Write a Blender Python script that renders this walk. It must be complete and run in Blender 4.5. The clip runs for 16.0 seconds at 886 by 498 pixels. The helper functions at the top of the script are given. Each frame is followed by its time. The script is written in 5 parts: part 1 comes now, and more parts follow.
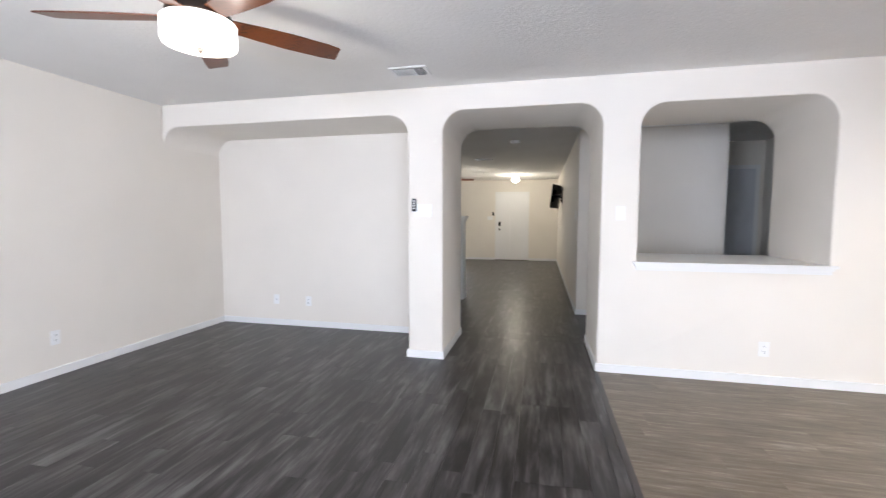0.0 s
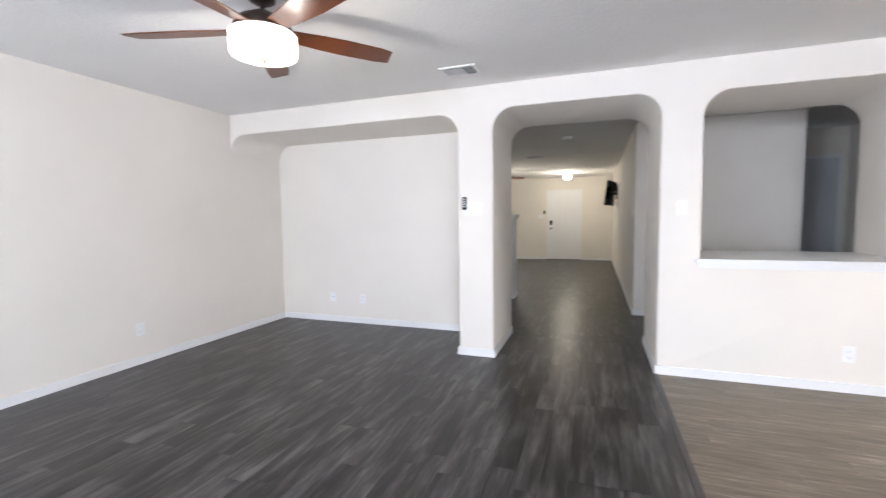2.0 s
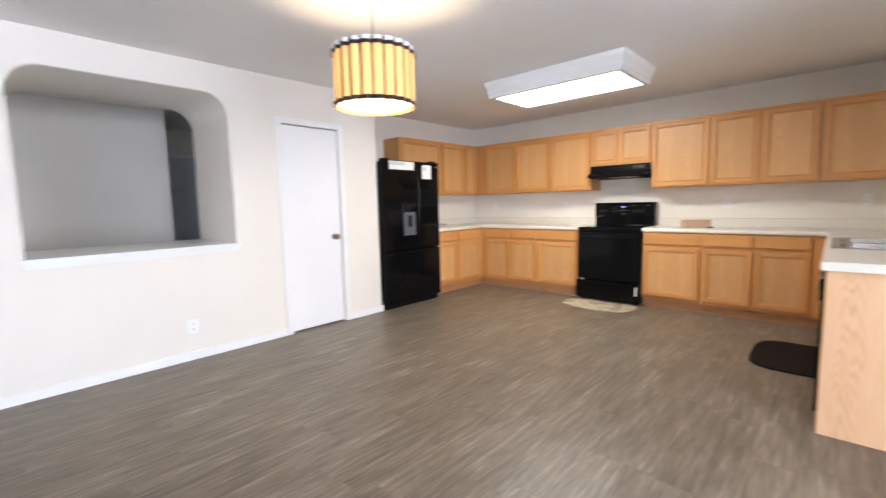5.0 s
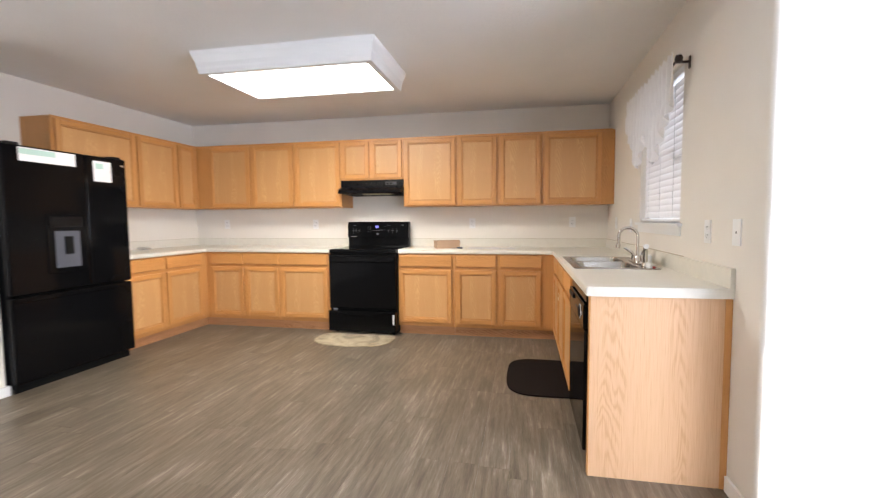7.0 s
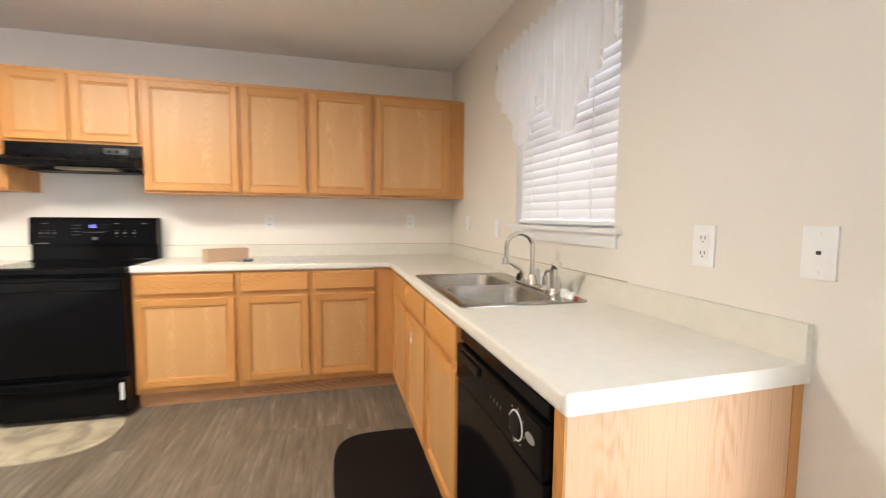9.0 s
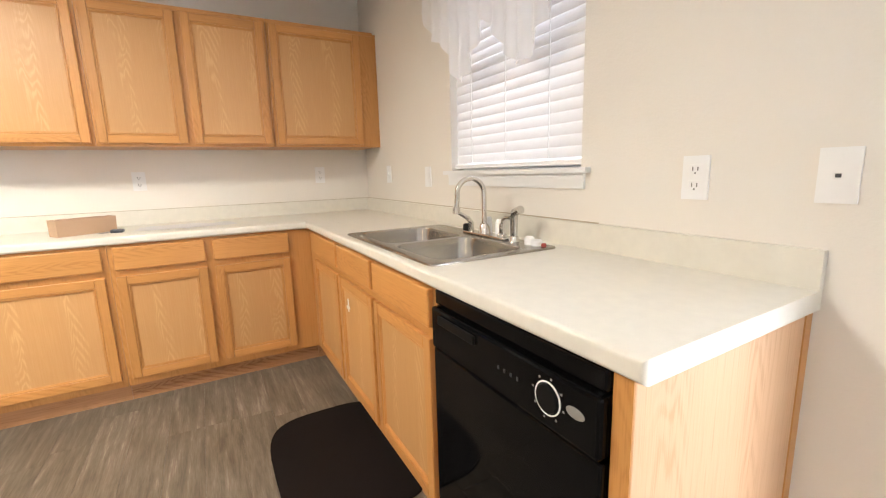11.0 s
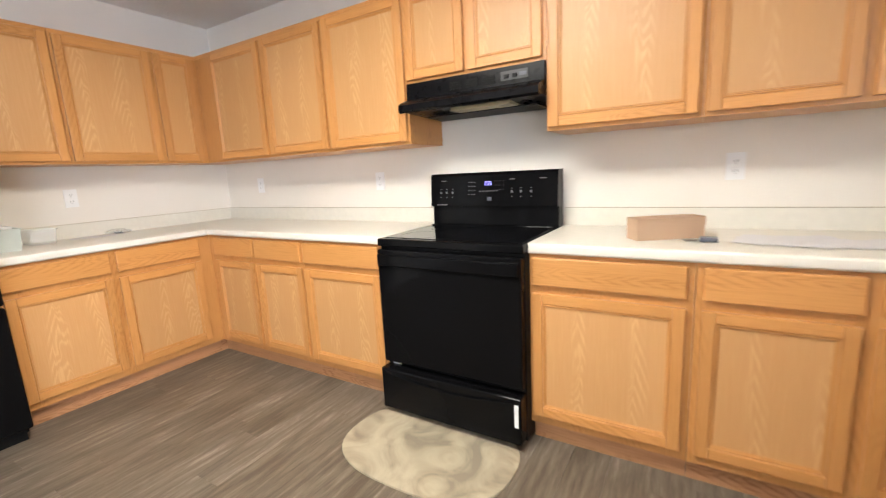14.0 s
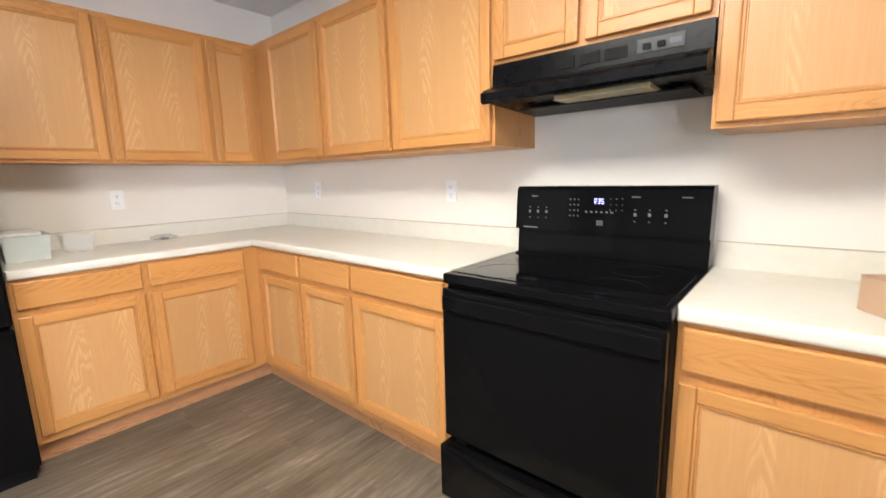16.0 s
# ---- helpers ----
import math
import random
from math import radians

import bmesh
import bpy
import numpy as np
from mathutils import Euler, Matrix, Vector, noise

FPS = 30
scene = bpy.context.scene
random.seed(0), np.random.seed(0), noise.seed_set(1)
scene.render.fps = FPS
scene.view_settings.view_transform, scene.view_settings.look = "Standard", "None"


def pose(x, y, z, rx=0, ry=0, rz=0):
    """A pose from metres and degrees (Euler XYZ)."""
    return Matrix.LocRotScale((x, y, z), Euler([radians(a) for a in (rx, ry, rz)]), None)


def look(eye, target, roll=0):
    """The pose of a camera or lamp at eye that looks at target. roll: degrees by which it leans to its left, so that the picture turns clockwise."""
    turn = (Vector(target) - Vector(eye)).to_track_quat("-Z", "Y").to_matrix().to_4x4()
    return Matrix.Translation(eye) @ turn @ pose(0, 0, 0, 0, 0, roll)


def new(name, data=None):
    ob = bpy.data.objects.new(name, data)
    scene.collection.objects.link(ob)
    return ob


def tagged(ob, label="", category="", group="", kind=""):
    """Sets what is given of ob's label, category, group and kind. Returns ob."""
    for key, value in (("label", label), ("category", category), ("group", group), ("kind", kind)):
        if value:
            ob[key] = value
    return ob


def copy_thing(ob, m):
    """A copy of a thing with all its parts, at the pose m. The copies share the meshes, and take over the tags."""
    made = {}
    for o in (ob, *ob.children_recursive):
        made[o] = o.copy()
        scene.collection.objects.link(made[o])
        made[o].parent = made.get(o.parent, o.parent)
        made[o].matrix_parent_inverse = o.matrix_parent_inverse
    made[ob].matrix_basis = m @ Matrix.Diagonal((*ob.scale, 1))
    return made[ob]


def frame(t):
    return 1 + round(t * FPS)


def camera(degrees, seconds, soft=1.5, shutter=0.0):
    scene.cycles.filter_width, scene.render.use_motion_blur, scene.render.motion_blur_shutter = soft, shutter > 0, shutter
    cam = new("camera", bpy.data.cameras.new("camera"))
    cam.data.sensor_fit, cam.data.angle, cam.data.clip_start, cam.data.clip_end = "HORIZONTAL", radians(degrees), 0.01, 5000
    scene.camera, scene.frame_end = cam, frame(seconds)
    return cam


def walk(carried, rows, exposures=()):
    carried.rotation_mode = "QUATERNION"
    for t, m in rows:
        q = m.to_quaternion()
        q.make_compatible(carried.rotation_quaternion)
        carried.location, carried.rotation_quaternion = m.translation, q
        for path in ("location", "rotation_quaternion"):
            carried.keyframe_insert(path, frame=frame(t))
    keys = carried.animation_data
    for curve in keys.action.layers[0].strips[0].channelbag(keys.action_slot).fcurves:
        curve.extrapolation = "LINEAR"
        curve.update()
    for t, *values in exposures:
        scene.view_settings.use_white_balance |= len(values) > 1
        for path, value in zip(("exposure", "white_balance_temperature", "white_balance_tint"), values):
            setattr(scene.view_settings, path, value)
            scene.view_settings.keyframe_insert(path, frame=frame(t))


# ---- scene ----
cam = camera(92.3, 16.0, soft=1.2, shutter=0.5)
PATH = [
    (0, (0.342, 0.296, 1.305), (-0.105, 2.24, 1.159), 0.1),
    (0.5, (0.322, 0.303, 1.298), (-0.37, 2.174, 1.157), -0.1),
    (1, (0.291, 0.272, 1.289), (-0.559, 2.075, 1.129), -0.4),
    (1.5, (0.293, 0.272, 1.281), (-0.573, 2.067, 1.116), -0.5),
    (2, (0.341, 0.274, 1.286), (-0.33, 2.153, 1.143), -0.7),
    (2.5, (0.391, 0.26, 1.292), (0.054, 2.225, 1.138), -0.7),
    (3, (0.447, 0.252, 1.294), (0.448, 2.243, 1.107), -1.0),
    (3.5, (0.508, 0.249, 1.272), (0.901, 2.199, 1.059), -1.3),
    (4, (0.624, 0.204, 1.28), (1.446, 2.009, 1.02), -2.2),
    (4.5, (0.754, 0.168, 1.272), (1.936, 1.757, 0.989), -1.9),
    (5, (0.939, 0.146, 1.253), (2.398, 1.497, 1.041), -1.4),
    (5.2, (1.032, 0.094, 1.259), (2.593, 1.325, 1.041), -0.6),
    (7.3, (1.987, 0.513, 1.217), (3.957, 0.8, 1.025), -0.4),
    (7.4, (2.07, 0.521, 1.212), (4.04, 0.788, 0.992), -0.2),
    (7.5, (2.138, 0.532, 1.203), (4.115, 0.754, 0.999), 0.2),
    (8, (2.524, 0.578, 1.227), (4.516, 0.49, 1.073), -1.5),
    (8.5, (2.872, 0.591, 1.241), (4.848, 0.327, 1.09), -1.7),
    (9, (3.112, 0.595, 1.234), (5.04, 0.084, 1.085), 0.5),
    (9.5, (3.303, 0.67, 1.242), (5.1, -0.181, 1.032), -1.7),
    (9.7, (3.356, 0.692, 1.235), (5.104, -0.248, 0.991), -1.6),
    (11.8, (3.47, 0.723, 1.189), (5.201, -0.195, 0.79), -1.1),
    (12, (3.514, 0.722, 1.206), (5.309, -0.097, 0.88), -1.3),
    (12.5, (3.732, 0.721, 1.224), (5.702, 0.508, 0.95), 0.0),
    (13, (3.943, 0.856, 1.2), (5.842, 1.338, 0.797), -0.2),
    (13.5, (4.176, 1.054, 1.283), (5.955, 1.895, 0.925), -3.3),
    (14, (4.428, 1.182, 1.225), (6.109, 2.204, 0.868), -2.9),
    (14.5, (4.687, 1.29, 1.264), (6.255, 2.471, 0.882), -1.0),
    (15, (4.8, 1.386, 1.241), (6.307, 2.625, 0.8), -1.1),
    (15.5, (4.865, 1.498, 1.248), (6.379, 2.729, 0.807), -1.8),
    (16, (4.885, 1.553, 1.265), (6.386, 2.832, 0.927), -1.5),
]
walk(cam, [(t, look(eye, target, roll)) for t, eye, target, roll in PATH],
     [(0, 0.05, 6250, 12), (3.0, 0.05, 6250, 12), (4.5, -0.04, 6200, 12), (5.2, 0.06, 6200, 12), (7.5, 0.17, 6350, 11), (8.5, 0.26, 6500, 10), (12.0, 0.44, 6500, 10), (13.5, 0.36, 6300, 10), (16.0, 0.34, 6150, 10)])

# ---- world, sun, large lights ----
H = 2.46
world = bpy.data.worlds.new("sky_world")
scene.world = world
world.use_nodes = True
wnt = world.node_tree
sky = wnt.nodes.new("ShaderNodeTexSky")
sky.sky_type, sky.sun_disc = "NISHITA", False
sky.sun_elevation, sky.sun_rotation = radians(32), radians(240)
wnt.links.new(sky.outputs["Color"], wnt.nodes["Background"].inputs["Color"])
wnt.nodes["Background"].inputs["Strength"].default_value = 0.12

SUN_POWER, DAY, BOX_W, PEND_W, FAN_W, HALL_W = 4.0, 108.0, 45.0, 21.0, 20.0, 40.0


def lamp(name, kind, power, m, color=(1, 1, 1), size=0.1, size_y=None):
    d = bpy.data.lights.new(name, kind)
    d.energy, d.color = power, color
    if kind == "AREA":
        d.shape, d.size, d.size_y = "RECTANGLE", size, size_y or size
    elif kind == "SUN":
        d.angle = radians(size)
    else:
        d.shadow_soft_size = size
    ob = new(name, d)
    ob.matrix_world = m
    return ob


COOL = (0.79, 0.86, 1.0)
lamp("sun", "SUN", SUN_POWER, look((-6, -5, 4), (2.4, -0.6, 0.3)), (1.0, 0.95, 0.86), 0.5)
# daylight in the openings of the rear wall and the kitchen window
lamp("daylight_patio", "AREA", DAY * 1.05, look((1.55, -2.02, 1.1), (1.55, 0, 1.78)), COOL, 2.0, 1.95)
lamp("daylight_rear", "AREA", DAY * 1.1, look((-1.5, -2.02, 1.45), (-1.5, 0, 1.85)), COOL, 1.9, 1.2)
lamp("daylight_kitchen", "AREA", 9.0, look((4.925, -0.66, 1.66), (4.925, 1, 1.5)), COOL, 0.8, 0.85)
lamp("daylight_front", "AREA", 18.0, look((-2.55, 13.75, 1.62), (-2.55, 10, 1.4)), COOL, 0.65, 0.8)

# ---- materials ----


def material(name):
    m = bpy.data.materials.new(name)
    m.use_nodes = True
    nt = m.node_tree
    return m, nt, nt.nodes["Principled BSDF"]


def node(nt, kind, **inputs):
    n = nt.nodes.new("ShaderNode" + kind)
    for k, v in inputs.items():
        n.inputs[k.replace("_", " ")].default_value = v
    return n


def ramp(nt, fac, stops):
    r = nt.nodes.new("ShaderNodeValToRGB")
    els = r.color_ramp.elements
    while len(els) < len(stops):
        els.new(0.5)
    for e, (p, c) in zip(els, stops):
        e.position, e.color = p, (*c, 1)
    nt.links.new(fac, r.inputs["Fac"])
    return r.outputs["Color"]


def coords(nt, scale=(1, 1, 1), shift=None):
    g = nt.nodes.new("ShaderNodeNewGeometry")
    mp = nt.nodes.new("ShaderNodeMapping")
    mp.inputs["Scale"].default_value = scale
    nt.links.new(g.outputs["Position"], mp.inputs["Vector"])
    if shift is not None:
        nt.links.new(shift, mp.inputs["Location"])
    return mp.outputs["Vector"]


def bump(nt, bsdf, height, strength, dist=0.002):
    b = nt.nodes.new("ShaderNodeBump")
    b.inputs["Strength"].default_value, b.inputs["Distance"].default_value = strength, dist
    nt.links.new(height, b.inputs["Height"])
    nt.links.new(b.outputs["Normal"], bsdf.inputs["Normal"])


def paint(name, color, rough=0.6, grain=60.0, relief=0.25, spread=0.03, dist=0.002):
    """Painted plaster or board: slow patches, fine roller or knock-down texture."""
    m, nt, b = material(name)
    n1 = node(nt, "TexNoise", Scale=1.1, Detail=3.0)
    nt.links.new(coords(nt), n1.inputs["Vector"])
    lo = tuple(c * (1 - spread) for c in color)
    hi = tuple(min(1, c * (1 + spread)) for c in color)
    nt.links.new(ramp(nt, n1.outputs["Fac"], [(0.3, lo), (0.7, hi)]), b.inputs["Base Color"])
    n2 = node(nt, "TexNoise", Scale=grain, Detail=4.0, Roughness=0.6)
    nt.links.new(coords(nt), n2.inputs["Vector"])
    b.inputs["Roughness"].default_value = rough
    bump(nt, b, n2.outputs["Fac"], relief, dist)
    return m


def plain(name, color, rough=0.4, metal=0.0, spread=0.05, scale=30.0, relief=0.05, shine=0.5):
    m, nt, b = material(name)
    b.inputs["Specular IOR Level"].default_value = shine
    n1 = node(nt, "TexNoise", Scale=scale, Detail=3.0)
    nt.links.new(coords(nt), n1.inputs["Vector"])
    lo = tuple(c * (1 - spread) for c in color)
    hi = tuple(min(1, c * (1 + spread)) for c in color)
    nt.links.new(ramp(nt, n1.outputs["Fac"], [(0.3, lo), (0.7, hi)]), b.inputs["Base Color"])
    r = nt.nodes.new("ShaderNodeMapRange")
    r.inputs["To Min"].default_value, r.inputs["To Max"].default_value = rough * 0.85, min(1, rough * 1.15)
    nt.links.new(n1.outputs["Fac"], r.inputs["Value"])
    nt.links.new(r.outputs["Result"], b.inputs["Roughness"])
    b.inputs["Metallic"].default_value = metal
    if relief:
        bump(nt, b, n1.outputs["Fac"], relief, 0.001)
    return m


def plank_mat(name, axis, stops, rough, streak=7.0, long=0.22, tones=(0.82, 1.2), fine=0.45, detail=6.0):
    """Printed wood planks: streaks along the board, each board offset and toned by itself."""
    m, nt, b = material(name)
    oi = nt.nodes.new("ShaderNodeObjectInfo")
    ge = nt.nodes.new("ShaderNodeNewGeometry")
    add = nt.nodes.new("ShaderNodeMath")
    add.operation = "ADD"
    nt.links.new(oi.outputs["Random"], add.inputs[0])
    nt.links.new(ge.outputs["Random Per Island"], add.inputs[1])
    fr = nt.nodes.new("ShaderNodeMath")
    fr.operation = "FRACT"
    nt.links.new(add.outputs[0], fr.inputs[0])
    sh = nt.nodes.new("ShaderNodeCombineXYZ")
    mul = nt.nodes.new("ShaderNodeMath")
    mul.operation = "MULTIPLY"
    mul.inputs[1].default_value = 37.0
    nt.links.new(fr.outputs[0], mul.inputs[0])
    for k in range(3):
        nt.links.new(mul.outputs[0], sh.inputs[k])
    sc = [streak * 4.5] * 3
    sc[axis] = streak * long
    n1 = node(nt, "TexNoise", Scale=1.0, Detail=detail, Roughness=0.55, Distortion=0.25)
    nt.links.new(coords(nt, tuple(sc), sh.outputs[0]), n1.inputs["Vector"])
    sc2 = [streak * 22.0] * 3
    sc2[axis] = streak * 1.8
    n2 = node(nt, "TexNoise", Scale=1.0, Detail=4.0, Roughness=0.7)
    nt.links.new(coords(nt, tuple(sc2), sh.outputs[0]), n2.inputs["Vector"])
    sc3 = [5.0] * 3
    sc3[axis] = 2.2
    n3 = node(nt, "TexNoise", Scale=1.0, Detail=3.0)
    nt.links.new(coords(nt, tuple(sc3), sh.outputs[0]), n3.inputs["Vector"])
    mix = nt.nodes.new("ShaderNodeMath")
    mix.operation = "MULTIPLY_ADD"
    mix.inputs[1].default_value = fine
    nt.links.new(n2.outputs["Fac"], mix.inputs[0])
    nt.links.new(n1.outputs["Fac"], mix.inputs[2])
    mix2 = nt.nodes.new("ShaderNodeMath")
    mix2.operation = "MULTIPLY_ADD"
    mix2.inputs[1].default_value = 0.55
    nt.links.new(n3.outputs["Fac"], mix2.inputs[0])
    nt.links.new(mix.outputs[0], mix2.inputs[2])
    mr = nt.nodes.new("ShaderNodeMapRange")
    mr.inputs["From Min"].default_value, mr.inputs["From Max"].default_value = 0.53 + fine * 0.5, 1.04 + fine * 0.5
    nt.links.new(mix2.outputs[0], mr.inputs["Value"])
    col = ramp(nt, mr.outputs["Result"], stops)
    hv = nt.nodes.new("ShaderNodeHueSaturation")
    tone = nt.nodes.new("ShaderNodeMapRange")
    tone.inputs["To Min"].default_value, tone.inputs["To Max"].default_value = tones
    nt.links.new(fr.outputs[0], tone.inputs["Value"])
    nt.links.new(tone.outputs["Result"], hv.inputs["Value"])
    nt.links.new(col, hv.inputs["Color"])
    nt.links.new(hv.outputs["Color"], b.inputs["Base Color"])
    rr = nt.nodes.new("ShaderNodeMapRange")
    rr.inputs["To Min"].default_value, rr.inputs["To Max"].default_value = rough * 0.8, rough * 1.25
    nt.links.new(n1.outputs["Fac"], rr.inputs["Value"])
    nt.links.new(rr.outputs["Result"], b.inputs["Roughness"])
    b.inputs["Specular IOR Level"].default_value = 0.28
    bump(nt, b, n2.outputs["Fac"], 0.05, 0.0006)
    return m


def oak_mat(name, axis, light, dark, rough=0.35, scale=1.0, figure=0.11, pores=0.4):
    """Varnished oak: cathedral figure and pores along the axis (0 x, 1 y, 2 z)."""
    m, nt, b = material(name)
    oi = nt.nodes.new("ShaderNodeObjectInfo")
    mul = nt.nodes.new("ShaderNodeMath")
    mul.operation = "MULTIPLY"
    mul.inputs[1].default_value = 23.0
    nt.links.new(oi.outputs["Random"], mul.inputs[0])
    sh = nt.nodes.new("ShaderNodeCombineXYZ")
    for k in range(3):
        nt.links.new(mul.outputs[0], sh.inputs[k])
    others = [k for k in range(3) if k != axis]
    ge = nt.nodes.new("ShaderNodeNewGeometry")
    sep = nt.nodes.new("ShaderNodeSeparateXYZ")
    nt.links.new(ge.outputs["Position"], sep.inputs[0])
    sc = [9.0 * scale] * 3
    sc[axis] = 2.0 * scale
    n1 = node(nt, "TexNoise", Scale=1.0, Detail=2.5, Roughness=0.5)
    nt.links.new(coords(nt, tuple(sc), sh.outputs[0]), n1.inputs["Vector"])

    def calc(op, p, q, r=None):
        m2 = nt.nodes.new("ShaderNodeMath")
        m2.operation = op
        for k, v in enumerate((p, q, r)):
            if v is None:
                continue
            if isinstance(v, (int, float)):
                m2.inputs[k].default_value = v
            else:
                nt.links.new(v, m2.inputs[k])
        return m2.outputs[0]

    # sheets of veneer side by side, each with a narrow flame down its middle
    across = calc("ADD", calc("ADD", sep.outputs[others[0]], sep.outputs[others[1]]), mul.outputs[0])
    across = calc("MULTIPLY_ADD", n1.outputs["Fac"], 0.22, across)
    side = calc("PINGPONG", across, 0.105 / scale)
    rings = calc("MULTIPLY_ADD", sep.outputs[axis], 30.0 * scale, calc("MULTIPLY_ADD", side, 85.0 * scale, calc("MULTIPLY", n1.outputs["Fac"], 17.0)))
    fr = nt.nodes.new("ShaderNodeMath")
    fr.operation = "PINGPONG"
    fr.inputs[1].default_value = 1.0
    nt.links.new(rings, fr.inputs[0])
    sc2 = [230.0] * 3
    sc2[axis] = 7.0
    n2 = node(nt, "TexNoise", Scale=1.0, Detail=3.0, Roughness=0.6)
    nt.links.new(coords(nt, tuple(sc2), sh.outputs[0]), n2.inputs["Vector"])
    mix = nt.nodes.new("ShaderNodeMath")
    mix.operation = "MULTIPLY_ADD"
    mix.inputs[1].default_value = pores
    nt.links.new(n2.outputs["Fac"], mix.inputs[0])
    half = nt.nodes.new("ShaderNodeMapRange")
    half.inputs["From Max"].default_value, half.inputs["To Max"].default_value = 0.7, figure
    nt.links.new(fr.outputs[0], half.inputs["Value"])
    calm = nt.nodes.new("ShaderNodeMapRange")
    calm.inputs["From Min"].default_value, calm.inputs["From Max"].default_value = 0.008, 0.042 / scale
    calm.inputs["To Min"].default_value, calm.inputs["To Max"].default_value = 0.0, figure
    nt.links.new(side, calm.inputs["Value"])
    top = nt.nodes.new("ShaderNodeMath")
    top.operation = "MAXIMUM"
    nt.links.new(half.outputs[0], top.inputs[0])
    nt.links.new(calm.outputs[0], top.inputs[1])
    nt.links.new(top.outputs[0], mix.inputs[2])
    mid = tuple((a * 0.7 + c * 0.3) for a, c in zip(light, dark))
    col = ramp(nt, mix.outputs[0], [(0.10 + pores * 0.25, dark), (0.02 + figure * 0.5 + pores * 0.5, mid), (figure + pores * 0.6, light)])
    hv = nt.nodes.new("ShaderNodeHueSaturation")
    tone = nt.nodes.new("ShaderNodeMapRange")
    tone.inputs["To Min"].default_value, tone.inputs["To Max"].default_value = 0.93, 1.06
    nt.links.new(oi.outputs["Random"], tone.inputs["Value"])
    nt.links.new(tone.outputs["Result"], hv.inputs["Value"])
    nt.links.new(col, hv.inputs["Color"])
    nt.links.new(hv.outputs["Color"], b.inputs["Base Color"])
    b.inputs["Roughness"].default_value = rough
    bump(nt, b, n2.outputs["Fac"], 0.08, 0.001)
    return m


def glow(name, color, strength):
    m, nt, b = material(name)
    b.inputs["Base Color"].default_value = (0.9, 0.9, 0.88, 1)
    b.inputs["Emission Color"].default_value = (*color, 1)
    b.inputs["Emission Strength"].default_value = strength
    b.inputs["Roughness"].default_value = 0.4
    return m


def thin(name, color, through_part, clear=0.0):
    """A thin sheet that lets light through (cloth, shade, slat)."""
    m, nt, b = material(name)
    b.inputs["Base Color"].default_value = (*color, 1)
    b.inputs["Roughness"].default_value = 0.7
    tr = node(nt, "BsdfTranslucent", Color=(*color, 1))
    mx = node(nt, "MixShader", Fac=through_part)
    nt.links.new(b.outputs[0], mx.inputs[1])
    nt.links.new(tr.outputs[0], mx.inputs[2])
    out = mx.outputs[0]
    if clear:
        tp = node(nt, "BsdfTransparent")
        m2 = node(nt, "MixShader", Fac=clear)
        nt.links.new(out, m2.inputs[1])
        nt.links.new(tp.outputs[0], m2.inputs[2])
        out = m2.outputs[0]
    nt.links.new(out, nt.nodes["Material Output"].inputs["Surface"])
    return m


WALL = paint("wall_paint", (0.80, 0.755, 0.685), 0.65, 105.0, 0.45)
CEIL = paint("ceiling_texture", (0.88, 0.87, 0.85), 0.85, 42.0, 0.8, 0.03, 0.004)
TRIM = paint("trim_paint", (0.82, 0.82, 0.81), 0.35, 25.0, 0.05)
DOORW = paint("door_paint", (0.83, 0.83, 0.83), 0.4, 25.0, 0.06)
GREYDOOR = paint("door_grey", (0.62, 0.64, 0.67), 0.5, 25.0, 0.06)
TUB = plain("tub_plastic", (0.60, 0.655, 0.63), 0.35, 0.0, 0.03, 20.0, 0.0)
DARKP = plank_mat("dark_plank", 1, [(0.0, (0.012, 0.010, 0.010)), (0.36, (0.025, 0.0215, 0.021)), (0.62, (0.056, 0.051, 0.050)), (1.0, (0.125, 0.119, 0.116))], 0.33, 4.0, 0.5, (0.85, 1.18), 0.34, 4.0)
LIGHTP = plank_mat("taupe_plank", 0, [(0.0, (0.098, 0.076, 0.054)), (0.40, (0.143, 0.115, 0.084)), (0.68, (0.180, 0.149, 0.113)), (0.86, (0.218, 0.185, 0.145)), (1.0, (0.285, 0.248, 0.20))], 0.36, 9.0, 0.4, (0.965, 1.035), 0.6, 5.0)
GAP = plain("joint_dark", (0.02, 0.017, 0.015), 0.7)
GAPL = plain("joint_taupe", (0.11, 0.09, 0.071), 0.7)
STRIP = plain("threshold_dark", (0.035, 0.03, 0.028), 0.4)
OAKV = oak_mat("oak_upright", 2, (0.585, 0.282, 0.088), (0.49, 0.218, 0.060))
OAKP = oak_mat("oak_panel", 2, (0.565, 0.302, 0.115), (0.645, 0.378, 0.165), 0.4, 1.0, 0.15, 0.34)
# oak lightened to carry the daylight that falls on the end panel
OAKE = oak_mat("oak_veneer_daylit", 2, (0.69, 0.435, 0.255), (0.58, 0.335, 0.175), 0.45, 0.7)
OAKX = oak_mat("oak_along_x", 0, (0.60, 0.288, 0.088), (0.49, 0.215, 0.058))
OAKY = oak_mat("oak_along_y", 1, (0.60, 0.288, 0.088), (0.49, 0.215, 0.058))
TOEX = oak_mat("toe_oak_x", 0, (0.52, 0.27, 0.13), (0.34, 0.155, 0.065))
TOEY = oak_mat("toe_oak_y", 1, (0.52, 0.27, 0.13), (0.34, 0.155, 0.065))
WALNUT = oak_mat("fan_blade_wood", 0, (0.135, 0.037, 0.010), (0.045, 0.013, 0.005), 0.3)
LAM = plain("worktop_laminate", (0.73, 0.695, 0.61), 0.30, 0.0, 0.03, 28.0, 0.0)
